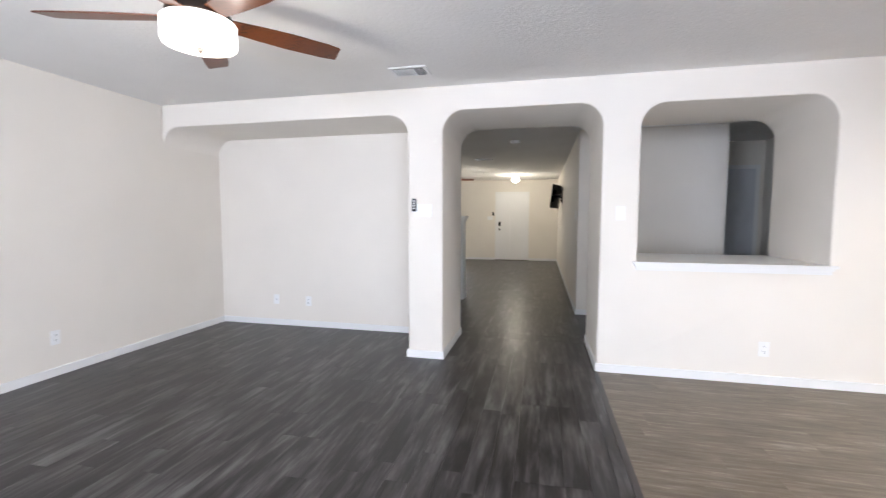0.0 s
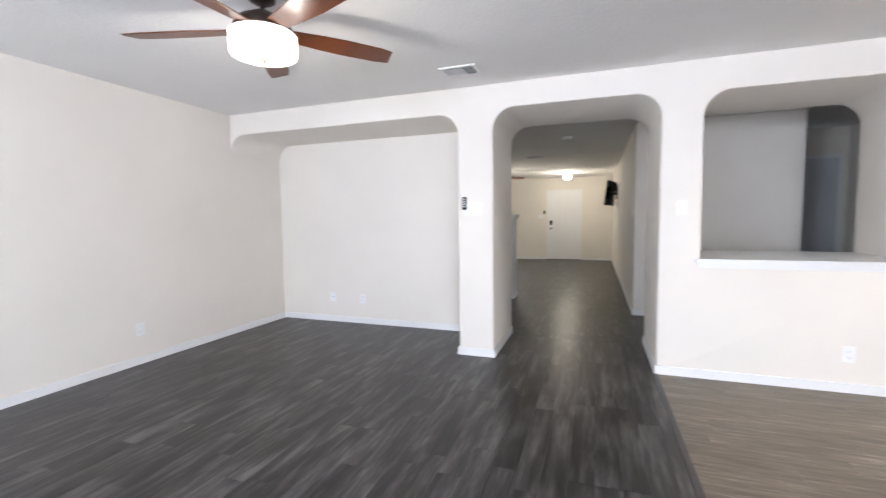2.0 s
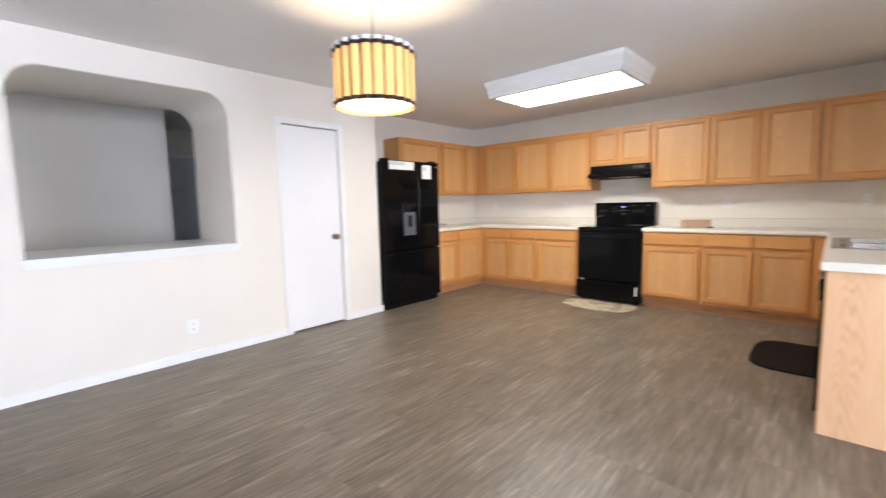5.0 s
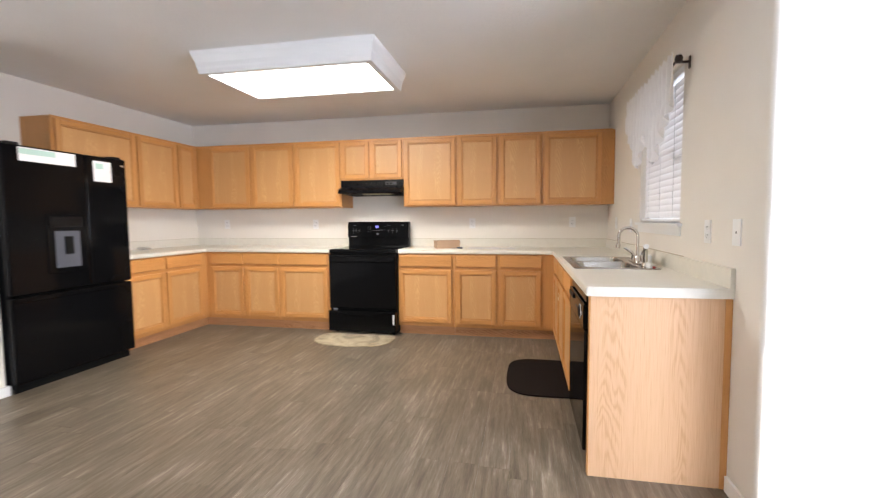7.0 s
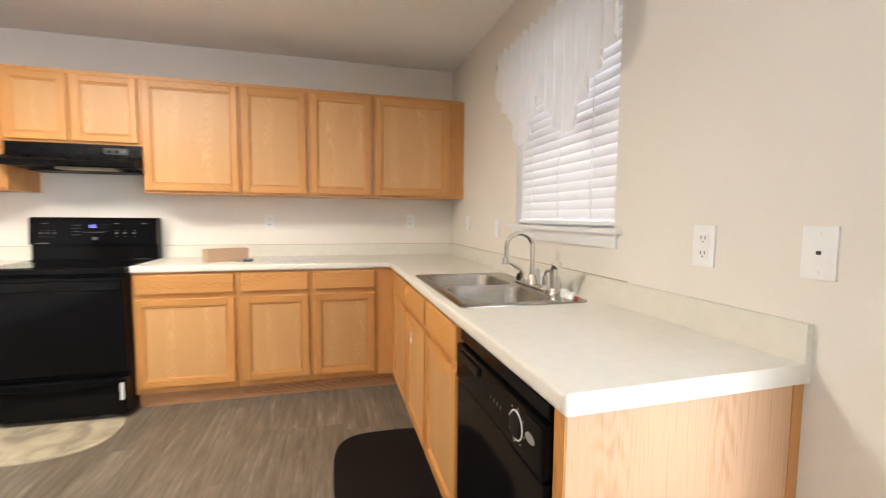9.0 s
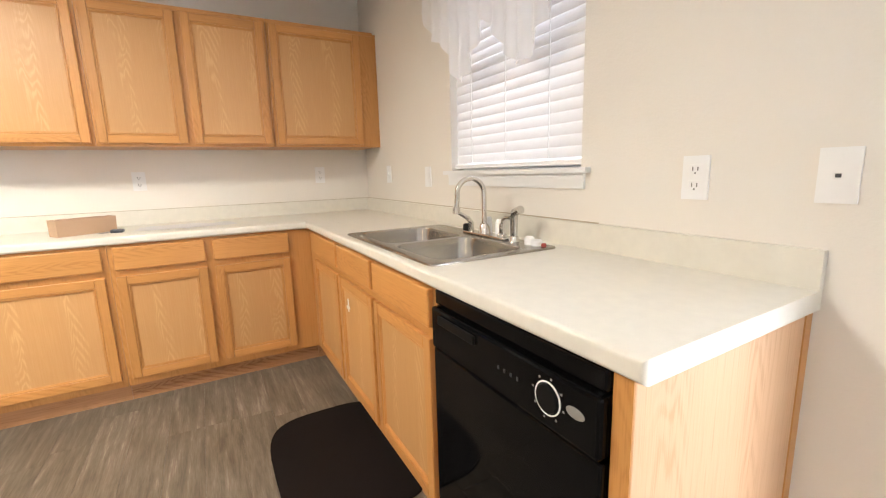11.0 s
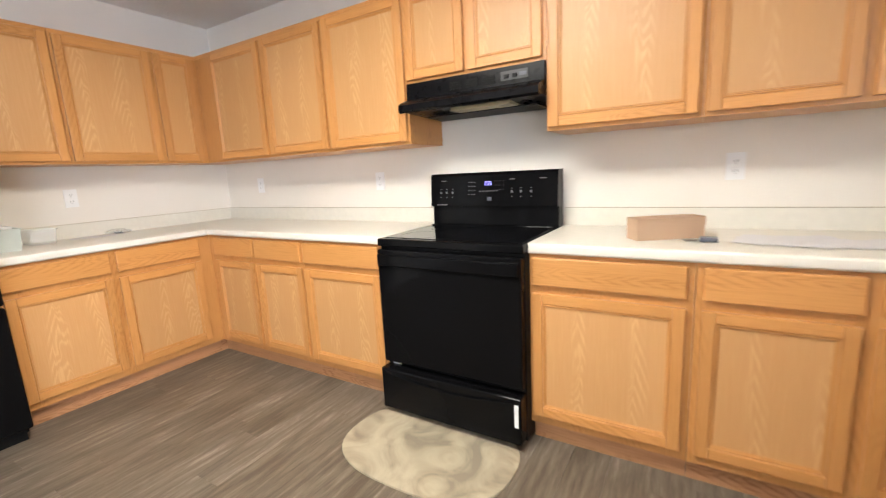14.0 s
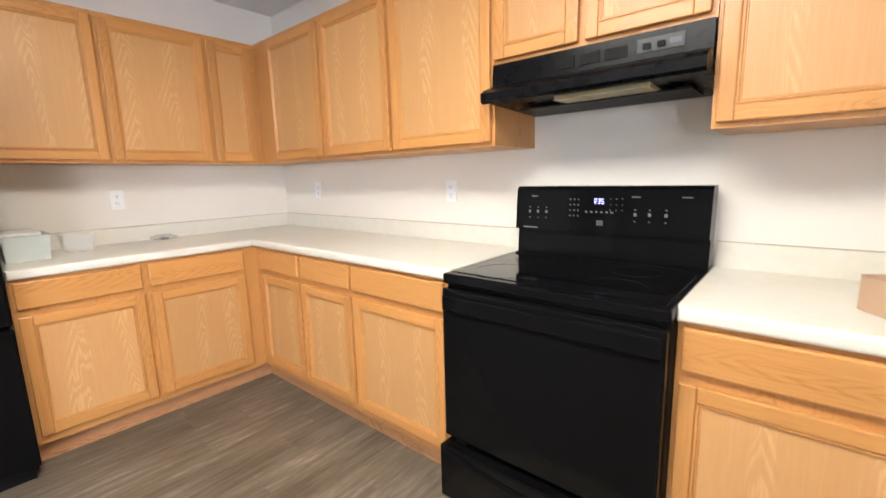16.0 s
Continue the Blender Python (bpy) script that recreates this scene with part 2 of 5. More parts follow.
BLACK = plain("black_enamel", (0.004, 0.004, 0.0045), 0.07, 0.0, 0.05, 3.0, 0.0, 0.11)
BLACKM = plain("black_matt", (0.008, 0.008, 0.008), 0.45, 0.0, 0.2, 60.0, 0.05, 0.12)
GLASSK = plain("black_glass", (0.004, 0.004, 0.005), 0.06, 0.0, 0.2, 8.0, 0.0, 0.3)
STEEL = plain("brushed_steel", (0.36, 0.335, 0.30), 0.24, 1.0, 0.05, 90.0, 0.0)
CHROME = plain("polished_nickel", (0.66, 0.64, 0.60), 0.18, 1.0, 0.04, 40.0, 0.0)
BRONZE = plain("oil_bronze", (0.045, 0.03, 0.024), 0.38, 0.6, 0.15, 40.0, 0.05)
PLATE = plain("white_plastic", (0.85, 0.85, 0.84), 0.35, 0.0, 0.02, 20.0, 0.0)
SLOT = plain("dark_slot", (0.05, 0.05, 0.05), 0.6)
CARD = paint("cardboard", (0.50, 0.335, 0.22), 0.85, 120.0, 0.2, 0.06)
PAPER = paint("paper", (0.80, 0.79, 0.78), 0.8, 50.0, 0.15)
PAPERW = paint("paper_sheet", (0.76, 0.75, 0.76), 0.8, 50.0, 0.15)
KNOB = plain("aged_nickel", (0.34, 0.28, 0.22), 0.3, 1.0)
# brown that paints the shadow gap between backsplash and wall
GAP_SHADE = plain("gap_shade_brown", (0.44, 0.37, 0.26), 0.6)
PAPERG = paint("paper_green", (0.45, 0.62, 0.55), 0.8, 50.0, 0.1)
MATD = paint("mat_rubber_dark", (0.011, 0.008, 0.0075), 0.9, 240.0, 0.6, 0.15)
MATD.node_tree.nodes["Principled BSDF"].inputs["Specular IOR Level"].default_value = 0.12
SILVER = plain("silver_key", (0.42, 0.41, 0.40), 0.3, 1.0)
GREYP = plain("grey_plastic", (0.085, 0.09, 0.11), 0.4)
RED = plain("red_plastic", (0.35, 0.05, 0.04), 0.4)
DIM = plain("dim_print", (0.045, 0.045, 0.047), 0.5)
LENS = glow("tube_diffuser", (1.0, 0.985, 0.94), 9.0)
FANGL = glow("fan_glass", (1.0, 0.95, 0.86), 3.2)
PENDB = glow("pendant_diffuser", (1.0, 0.92, 0.74), 5.0)
GLOBE = glow("hall_globe", (1.0, 0.92, 0.74), 8.0)
DIGIT = glow("clock_digits", (0.12, 0.10, 1.0), 2.2)
SHADE = thin("pendant_shade", (0.80, 0.50, 0.20), 0.065)
SHEER = thin("sheer_cloth", (0.93, 0.92, 0.92), 0.5, 0.07)
SLATM = thin("blind_slat", (0.86, 0.84, 0.83), 0.22)
CLEARP, _nt, _b = material("clear_plastic")
_b.inputs["Base Color"].default_value = (0.92, 0.93, 0.92, 1)
_b.inputs["Roughness"].default_value = 0.12
_tp = node(_nt, "BsdfTransparent")
_mx = node(_nt, "MixShader", Fac=0.78)
_nt.links.new(_b.outputs[0], _mx.inputs[1])
_nt.links.new(_tp.outputs[0], _mx.inputs[2])
_nt.links.new(_mx.outputs[0], _nt.nodes["Material Output"].inputs["Surface"])
PANE, _nt, _b = material("window_glass")
_b.inputs["Base Color"].default_value = (1, 1, 1, 1)
_b.inputs["Transmission Weight"].default_value = 1.0
_b.inputs["Roughness"].default_value = 0.0
_b.inputs["IOR"].default_value = 1.05
MATL, _nt, _b = material("mat_printed")
_n = node(_nt, "TexNoise", Scale=4.5, Detail=4.0, Distortion=1.6)
_nt.links.new(coords(_nt), _n.inputs["Vector"])
_nt.links.new(ramp(_nt, _n.outputs["Fac"], [(0.34, (0.25, 0.215, 0.155)), (0.44, (0.35, 0.295, 0.205)), (0.56, (0.43, 0.365, 0.255)), (0.70, (0.47, 0.405, 0.285))]), _b.inputs["Base Color"])
_b.inputs["Roughness"].default_value = 0.75

# ---- mesh helpers ----


def part(name, bm, mat, parent=None, label=""):
    """Links a bmesh (in world metres) as one mesh object under a thing or a part."""
    me = bpy.data.meshes.new(name)
    bmesh.ops.recalc_face_normals(bm, faces=bm.faces)
    root = parent
    while root is not None and root.parent is not None:
        root = root.parent
    if root is not None:
        bmesh.ops.translate(bm, vec=-root.location, verts=bm.verts)
    bm.to_mesh(me)
    bm.free()
    me.materials.append(mat)
    ob = new(name, me)
    ob.parent = parent
    if label:
        ob["label"] = label
    return ob


def thing(name, at, label, category, group="", kind=""):
    ob = new(name)
    ob.location = at
    ob.empty_display_size = 0.1
    return tagged(ob, label, category, group, kind)


def solid(name, bm, mat, label, category, group="", kind=""):
    return tagged(part(name, bm, mat), label, category, group, kind)


def smooth(ob, angle=40):
    for p in ob.data.polygons:
        p.use_smooth = True
    ob.data.set_sharp_from_angle(angle=radians(angle))
    return ob


def box(bm, x0, x1, y0, y1, z0, z1, bevel=0.0, seg=2):
    vs = [bm.verts.new((x, y, z)) for z in (z0, z1) for y in (y0, y1) for x in (x0, x1)]
    fs = [bm.faces.new([vs[i] for i in q]) for q in ((0, 2, 3, 1), (4, 5, 7, 6), (0, 1, 5, 4), (2, 6, 7, 3), (0, 4, 6, 2), (1, 3, 7, 5))]
    if bevel:
        es = list({e for f in fs for e in f.edges})
        bmesh.ops.bevel(bm, geom=es, offset=bevel, segments=seg, affect="EDGES", profile=0.5)
    return bm


def boxes(*rows, bevel=0.0, seg=2):
    bm = bmesh.new()
    for r in rows:
        box(bm, *r, bevel=bevel, seg=seg)
    return bm


def tube(bm, pts, r, seg=12, r_end=None):
    pts = [Vector(p) for p in pts]
    rings, n = [], len(pts)
    up = None
    for i, p in enumerate(pts):
        d = (pts[min(i + 1, n - 1)] - pts[max(i - 1, 0)]).normalized()
        if up is None:
            up = d.orthogonal().normalized()
        side = d.cross(up).normalized()
        up = side.cross(d).normalized()
        rr = r if r_end is None else r + (r_end - r) * i / (n - 1)
        rings.append([bm.verts.new(p + rr * (math.cos(a) * up + math.sin(a) * side)) for a in [k * math.tau / seg for k in range(seg)]])
    for a, b in zip(rings, rings[1:]):
        for k in range(seg):
            bm.faces.new((a[k], a[(k + 1) % seg], b[(k + 1) % seg], b[k]))
    bm.faces.new(rings[0])
    bm.faces.new(rings[-1])
    return bm


def lathe(bm, profile, c, seg=32):
    """Turns (radius, z) pairs round the upright axis through c (x, y)."""
    rings = []
    for r, z in profile:
        rings.append([bm.verts.new((c[0] + r * math.cos(k * math.tau / seg), c[1] + r * math.sin(k * math.tau / seg), z)) for k in range(seg)] if r > 1e-5 else [bm.verts.new((c[0], c[1], z))])
    for a, b in zip(rings, rings[1:]):
        for k in range(seg):
            q = [a[k % len(a)], a[(k + 1) % len(a)], b[(k + 1) % len(b)], b[k % len(b)]]
            u = list(dict.fromkeys(q))
            if len(u) > 2:
                bm.faces.new(u)
    return bm


def slab(outline, holes, lo, hi, upright=False):
    """A plate from a 2D outline with holes. Flat: (x, y) from z=lo to hi. Upright: (x, z) from y=lo to hi."""
    bm = bmesh.new()
    edges = []
    for loop in (outline, *holes):
        vs = [bm.verts.new((a, lo, b) if upright else (a, b, lo)) for a, b in loop]
        edges += [bm.edges.new((vs[i], vs[(i + 1) % len(vs)])) for i in range(len(vs))]
    r = bmesh.ops.triangle_fill(bm, use_beauty=True, edges=edges)
    faces = [g for g in r["geom"] if isinstance(g, bmesh.types.BMFace)]
    ex = bmesh.ops.extrude_face_region(bm, geom=faces)
    vs = [g for g in ex["geom"] if isinstance(g, bmesh.types.BMVert)]
    bmesh.ops.translate(bm, vec=(0, hi - lo, 0) if upright else (0, 0, hi - lo), verts=vs)
    bmesh.ops.recalc_face_normals(bm, faces=bm.faces)
    return bm


def arc(cx, cz, r, a0, a1, n=10):
    return [(cx + r * math.cos(radians(a0 + (a1 - a0) * i / n)), cz + r * math.sin(radians(a0 + (a1 - a0) * i / n))) for i in range(n + 1)]


def bevel_where(bm, test, offset, seg=3):
    es = [e for e in bm.edges if test((e.verts[0].co + e.verts[1].co) / 2) and len(e.link_faces) == 2 and e.calc_face_angle(0) > 0.6]
    bmesh.ops.bevel(bm, geom=es, offset=offset, segments=seg, affect="EDGES", profile=0.5)
    return bm


def structure(name, bm, mat, label="", category=""):
    return tagged(part(name, bm, mat), label, category, "", "structure")

# ---- the large structure ----
XL, XW, YS, YN, YO, YB2, YR = -3.52, 6.68, -0.43, 4.70, 4.04, 4.94, -1.9
JOG = 3.575
structure("ceiling", boxes((-5.2, 7.0, -2.3, 14.0, H, H + 0.12)), CEIL, "pale ceiling with a knock-down plaster texture", "ceiling")

# wall with the alcove, the hall arch, the pass-through and the pantry door
R = 0.19
outline = [(XL, H)] + arc(XL + R, 2.235 - R, R, 180, 90) + arc(-0.849 - R, 2.235 - R, R, 90, 0) + [(-0.849, 0), (-0.522, 0)]
outline += arc(-0.522 + R, 2.25 - R, R, 180, 90) + arc(0.822 - R, 2.25 - R, R, 90, 0) + [(0.822, 0), (2.935, 0), (2.935, 2.045), (3.555, 2.045), (3.555, 0), (4.066, 0), (4.066, H)]
hole = [(1.115, 0.93), (2.46, 0.93)] + arc(2.46 - R, 2.222 - R, R, 0, 90) + arc(1.115 + R, 2.222 - R, R, 90, 180)
wn = slab(outline, [hole], YO, YB2, True)
bevel_where(wn, lambda p: abs(p.y - YO) < 1e-4 and p.z < H - 0.01 and p.z > 0.001 and not 2.9 < p.x < 3.6, 0.014)
smooth(structure("wall_north", wn, WALL, "painted wall with rounded arched openings", "wall"), 35)
structure("wall_alcove", boxes((XL, -0.7, 4.83, 5.06, 0, H)), WALL, "painted back wall of the shallow alcove", "wall")
structure("wall_west", boxes((XL - 0.15, XL, YR, 5.06, 0, H)), WALL, "plain painted side wall of the living room", "wall")
structure("wall_kitchen_north", boxes((4.066, XW + 0.15, YN, YN + 0.24, 0, H)), WALL, "painted kitchen wall behind the cabinets", "wall")
structure("wall_east", boxes((XW, XW + 0.15, YS - 0.15, YN, 0, H)), WALL, "painted kitchen wall behind the range", "wall")
WX0, WX1, WZ0, WZ1 = 4.485, 5.365, 1.185, 2.13
ws = slab([(JOG, 0), (XW, 0), (XW, H), (JOG, H)], [[(WX0, WZ0), (WX1, WZ0), (WX1, WZ1), (WX0, WZ1)]], YS - 0.15, YS, True)
bevel_where(ws, lambda p: abs(p.y - YS) < 1e-4 and abs(p.x - JOG) < 1e-4, 0.02)
smooth(structure("wall_sink", ws, WALL, "cream painted wall with the window over the sink", "wall"))
structure("wall_jog", boxes((JOG, JOG + 0.15, YR - 0.15, YS - 0.15, 0, H)), WALL, "painted wall return beside the patio door", "wall")
wr = slab([(XL - 0.15, 0), (JOG, 0), (JOG, H), (XL - 0.15, H)], [[(-2.5, 0.8), (-0.5, 0.8), (-0.5, 2.1), (-2.5, 2.1)], [(0.5, 0.03), (2.6, 0.03), (2.6, 2.08), (0.5, 2.08)]], YR - 0.15, YR, True)
structure("wall_south", wr, WALL, "painted rear wall with a window and a patio door", "wall")
# hall, side corridor and front room
structure("wall_hall_east", boxes((0.822, 0.94, 6.24, 13.53, 0, H)), WALL, "long painted wall of the hall", "wall")
structure("wall_corridor", boxes((0.94, 2.57, 6.24, 6.36, 0, H)), WALL, "painted wall of the side corridor", "wall")
structure("wall_corridor_side", boxes((2.45, 2.57, 6.36, 7.6, 0, H)), WALL, "painted wall in the dim side passage", "wall")
structure("wall_passage_end", boxes((2.45, 4.3, 7.6, 7.72, 0, H)), WALL, "painted end wall of the dim side passage", "wall")
structure("wall_passage_side", boxes((3.56, 3.68, 6.36, 7.6, 0, H), (3.56, 4.18, 6.24, 6.36, 0, H)), WALL, "painted wall in the dim side passage", "wall")
structure("wall_corridor_east", boxes((4.18, 4.3, YB2, 7.6, 0, H)), WALL, "painted wall of the side corridor", "wall")
structure("wall_front_west", boxes((-5.1, -5.0, 5.06, 13.53, 0, H)), WALL, "painted wall of the front room", "wall")
structure("wall_front_south", boxes((-5.1, XL - 0.15, 4.94, 5.06, 0, H)), WALL, "painted wall of the front room", "wall")
wf = slab([(-5.1, 0), (0.94, 0), (0.94, H), (-5.1, H)], [[(-2.95, 1.2), (-2.15, 1.2), (-2.15, 2.07), (-2.95, 2.07)]], 13.53, 13.68, True)
structure("wall_front", wf, WALL, "cream wall with the front door and a window", "wall")

# baseboards


def baseboard(x0, x1, y0, y1):
    """A board along the wall: nx or ny points into the room."""
    bm = boxes((x0, x1, y0, y1, 0, 0.075))
    bevel_where(bm, lambda p: p.z > 0.07, 0.006, 2)
    structure("baseboard", bm, TRIM, "white painted baseboard", "baseboard")


T = 0.013
for row in ((XL, XL + T, YR, 4.83), (XL + T, -0.849, 4.83 - T, 4.83), (-0.849 - T, -0.849, YO - T, 4.817), (-0.849, -0.522, YO - T, YO),
            (-0.522, -0.522 + T, YO - T, YB2), (0.822 - T, 0.822, YO - T, YB2), (0.822, 2.875, YO - T, YO), (3.615, 4.066 + T, YO - T, YO),
            (4.066, 4.066 + T, YO, YN), (JOG, 3.795, YS, YS + T), (JOG - T, JOG, YR, YS + T), (0.822 - T, 0.822, 6.24 - T, 13.53), (0.822, 2.57, 6.24 - T, 6.24),
            (-5.0, -1.04, 13.53 - T, 13.53), (-0.02, 0.809, 13.53 - T, 13.53), (XL + T, 0.5, YR, YR + T)):
    baseboard(*row)

# pass-through sill with moulding
bm = boxes((1.08, 2.495, YO - 0.045, YB2 + 0.02, 0.93, 0.951), (1.095, 2.48, YO - 0.028, YO, 0.912, 0.93), (1.105, 2.47, YO - 0.016, YO, 0.882, 0.912))
bevel_where(bm, lambda p: p.y < YO - 0.01, 0.005, 2)
structure("sill", bm, TRIM, "white painted moulded sill of the pass-through", "sill")


def casing(name, x0, x1, y, top, w=0.058, label="white painted door casing"):
    bm = boxes((x0 - w, x0, y - 0.016, y, 0, top), (x1, x1 + w, y - 0.016, y, 0, top), (x0 - w, x1 + w, y - 0.016, y, top, top + w))
    bevel_where(bm, lambda p: p.y < y - 0.01, 0.004, 2)
    return structure(name, bm, TRIM, label, "trim")


casing("trim_pantry", 2.935, 3.555, YO, 2.045)
pd = structure("door_1", boxes((2.944, 3.547, YO + 0.012, YO + 0.047, 0.022, 2.036), bevel=0.002), DOORW, "plain white flush pantry door, closed", "door")
bm = lathe(bmesh.new(), [(0.0, 0.0), (0.031, 0.0), (0.031, 0.006), (0.012, 0.010), (0.011, 0.034), (0.026, 0.042), (0.030, 0.055), (0.024, 0.066), (0.0, 0.069)], (0, 0), 24)
bmesh.ops.rotate(bm, matrix=Matrix.Rotation(radians(90), 3, "X"), verts=bm.verts)
bmesh.ops.translate(bm, vec=(3.47, YO + 0.012, 0.934), verts=bm.verts)
smooth(part("door_knob", bm, KNOB, pd, "aged nickel round knob"))
bm = boxes((3.0, 3.075, YO + 0.0095, YO + 0.012, 1.855, 1.862), (3.0, 3.03, YO + 0.0095, YO + 0.012, 1.80, 1.85))
part("paint_mark", bm, PLATE, pd)
# added unseen sheet, near black, for the shade in the gaps round the door
structure("door_pantry_back", boxes((2.935, 3.555, YO + 0.3, YO + 0.32, 0, 2.045)), GAP, "unseen dark sheet standing in for the shade behind the pantry door", "panel")

# front door with six raised panels
FX0, FX1, FY = -0.985, -0.075, 13.53
casing("trim_front", FX0, FX1, FY, 2.045)
fd = structure("door_2", boxes((FX0, FX1, FY - 0.012, FY - 0.001, 0.02, 2.045)), DOORW, "white six-panel front door, closed", "door")
for cx in (FX0 + 0.245, FX1 - 0.245):
    for z0, z1 in ((0.2, 0.78), (0.9, 1.5), (1.6, 1.88)):
        bm = boxes((cx - 0.15, cx + 0.15, FY - 0.034, FY - 0.012, z0, z1))
        bevel_where(bm, lambda p: p.y < FY - 0.03, 0.02, 1)
        part("panel", bm, DOORW, fd)
part("keypad", boxes((FX0 + 0.045, FX0 + 0.115, FY - 0.05, FY - 0.012, 1.06, 1.19), bevel=0.006), BLACKM, fd, "black keypad lock")
bm = lathe(bmesh.new(), [(0, 0), (0.03, 0), (0.03, 0.01), (0.014, 0.02), (0.027, 0.05), (0.0, 0.065)], (0, 0), 16)
bmesh.ops.rotate(bm, matrix=Matrix.Rotation(radians(90), 3, "X"), verts=bm.verts)
bmesh.ops.translate(bm, vec=(FX0 + 0.08, FY - 0.012, 0.95), verts=bm.verts)
smooth(part("door_knob", bm, BLACKM, fd, "black round knob"))
part("door_sill", boxes((FX0 - 0.05, FX1 + 0.05, FY - 0.09, FY - 0.013, 0.002, 0.022), bevel=0.004), BRONZE, fd, "dark metal threshold")

# dim door at the end of the side passage
casing("trim_passage", 2.74, 3.45, 7.6, 2.045)
structure("door_3", boxes((2.74, 3.45, 7.585, 7.599, 0.02, 2.045)), GREYDOOR, "pale door in the unlit side passage, closed", "door")


def window_unit(name, x0, x1, z0, z1, y0, y1, label, rail=True):
    """A white vinyl window in an opening of a wall between y0 (outside) and y1."""
    ym = y0 + 0.05
    w = structure(name, boxes((x0, x0 + 0.045, ym - 0.03, ym + 0.03, z0, z1), (x1 - 0.045, x1, ym - 0.03, ym + 0.03, z0, z1),
                              (x0 + 0.045, x1 - 0.045, ym - 0.03, ym + 0.03, z0, z0 + 0.045), (x0 + 0.045, x1 - 0.045, ym - 0.03, ym + 0.03, z1 - 0.045, z1)), TRIM, label, "window")
    if rail:
        zm = (z0 + z1) / 2
        part("rail", boxes((x0 + 0.045, x1 - 0.045, ym - 0.025, ym + 0.025, zm - 0.02, zm + 0.02)), TRIM, w)
    g = part("pane", boxes((x0 + 0.045, x1 - 0.045, ym - 0.045, ym - 0.039, z0 + 0.045, z1 - 0.045)), PANE, w, "clear glass pane")
    g.visible_shadow = False
    return w


window_unit("window_1", WX0, WX1, WZ0, WZ1, YS - 0.15, YS, "white window over the kitchen sink")
window_unit("window_2", -2.5, -0.5, 0.8, 2.1, YR - 0.15, YR, "white rear window of the living room")
window_unit("window_3", 0.5, 2.6, 0.03, 2.08, YR - 0.15, YR, "white patio door", False)
window_unit("window_4", -2.95, -2.15, 1.2, 2.07, 13.60, 13.53, "white front window")
# kitchen window stool and apron
bm = boxes((WX0 - 0.042, WX1 + 0.050, YS - 0.09, YS + 0.026, WZ0 - 0.008, WZ0 + 0.012), (WX0 - 0.02, WX1 + 0.02, YS, YS + 0.010, WZ0 - 0.062, WZ0 - 0.008))
bevel_where(bm, lambda p: p.y > YS + 0.005, 0.004, 2)
structure("window_sill", bm, TRIM, "white painted window stool and apron", "sill")

# ---- the things: hall and front room ----


def knee_wall():
    t = thing("stair_wall", (-0.92, 6.92, 0), "white half wall with a cap beside the stairs", "half wall")
    part("body", boxes((-1.02, -0.86, 6.92, 7.2, 0, 1.30)), TRIM, t)
    bm = boxes((-1.06, -0.82, 6.88, 7.24, 1.30, 1.335), (-1.04, -0.84, 6.9, 7.22, 1.265, 1.30))
    bevel_where(bm, lambda p: p.z > 1.33, 0.008, 2)
    part("cap", bm, TRIM, t, "white moulded cap")
    part("skirting", boxes((-1.032, -0.848, 6.907, 6.92, 0, 0.09), (-0.86, -0.848, 6.92, 7.2, 0, 0.09)), TRIM, t)


knee_wall()
st = thing("staircase", (-1.6, 7.0, 0), "dark wooden steps rising beside the half wall", "stairs")
for i in range(7):
    x1 = -0.98 - 0.27 * i
    part("step", boxes((x1 - 0.29, x1, 5.95, 6.9, 0.18 * i, 0.18 * (i + 1)), bevel=0.006), STRIP, st)


def ceiling_lamp():
    t = thing("ceiling_light", (-0.36, 12.1, H), "lit flush glass ceiling light by the front door", "lamp")
    smooth(part("base", lathe(bmesh.new(), [(0, H), (0.11, H), (0.11, H - 0.02), (0.0, H - 0.025)], (-0.36, 12.1), 24), TRIM, t))
    smooth(part("globe", lathe(bmesh.new(), [(0.055, H - 0.022), (0.085, H - 0.05), (0.105, H - 0.10), (0.10, H - 0.15), (0.055, H - 0.185), (0.0, H - 0.195)], (-0.36, 12.1), 24), GLOBE, t, "glowing frosted glass globe"))


ceiling_lamp()
lamp("hall_bulb", "POINT", HALL_W, pose(-0.36, 12.1, H - 0.22), (1.0, 0.90, 0.72), 0.08)


def detector(x, y):
    t = thing("smoke_detector", (x, y, H), "round white smoke detector on the ceiling", "smoke detector")
    smooth(part("body", lathe(bmesh.new(), [(0, H), (0.07, H), (0.068, H - 0.022), (0.05, H - 0.036), (0, H - 0.038)], (x, y), 24), PLATE, t))


detector(-0.06, 6.9)


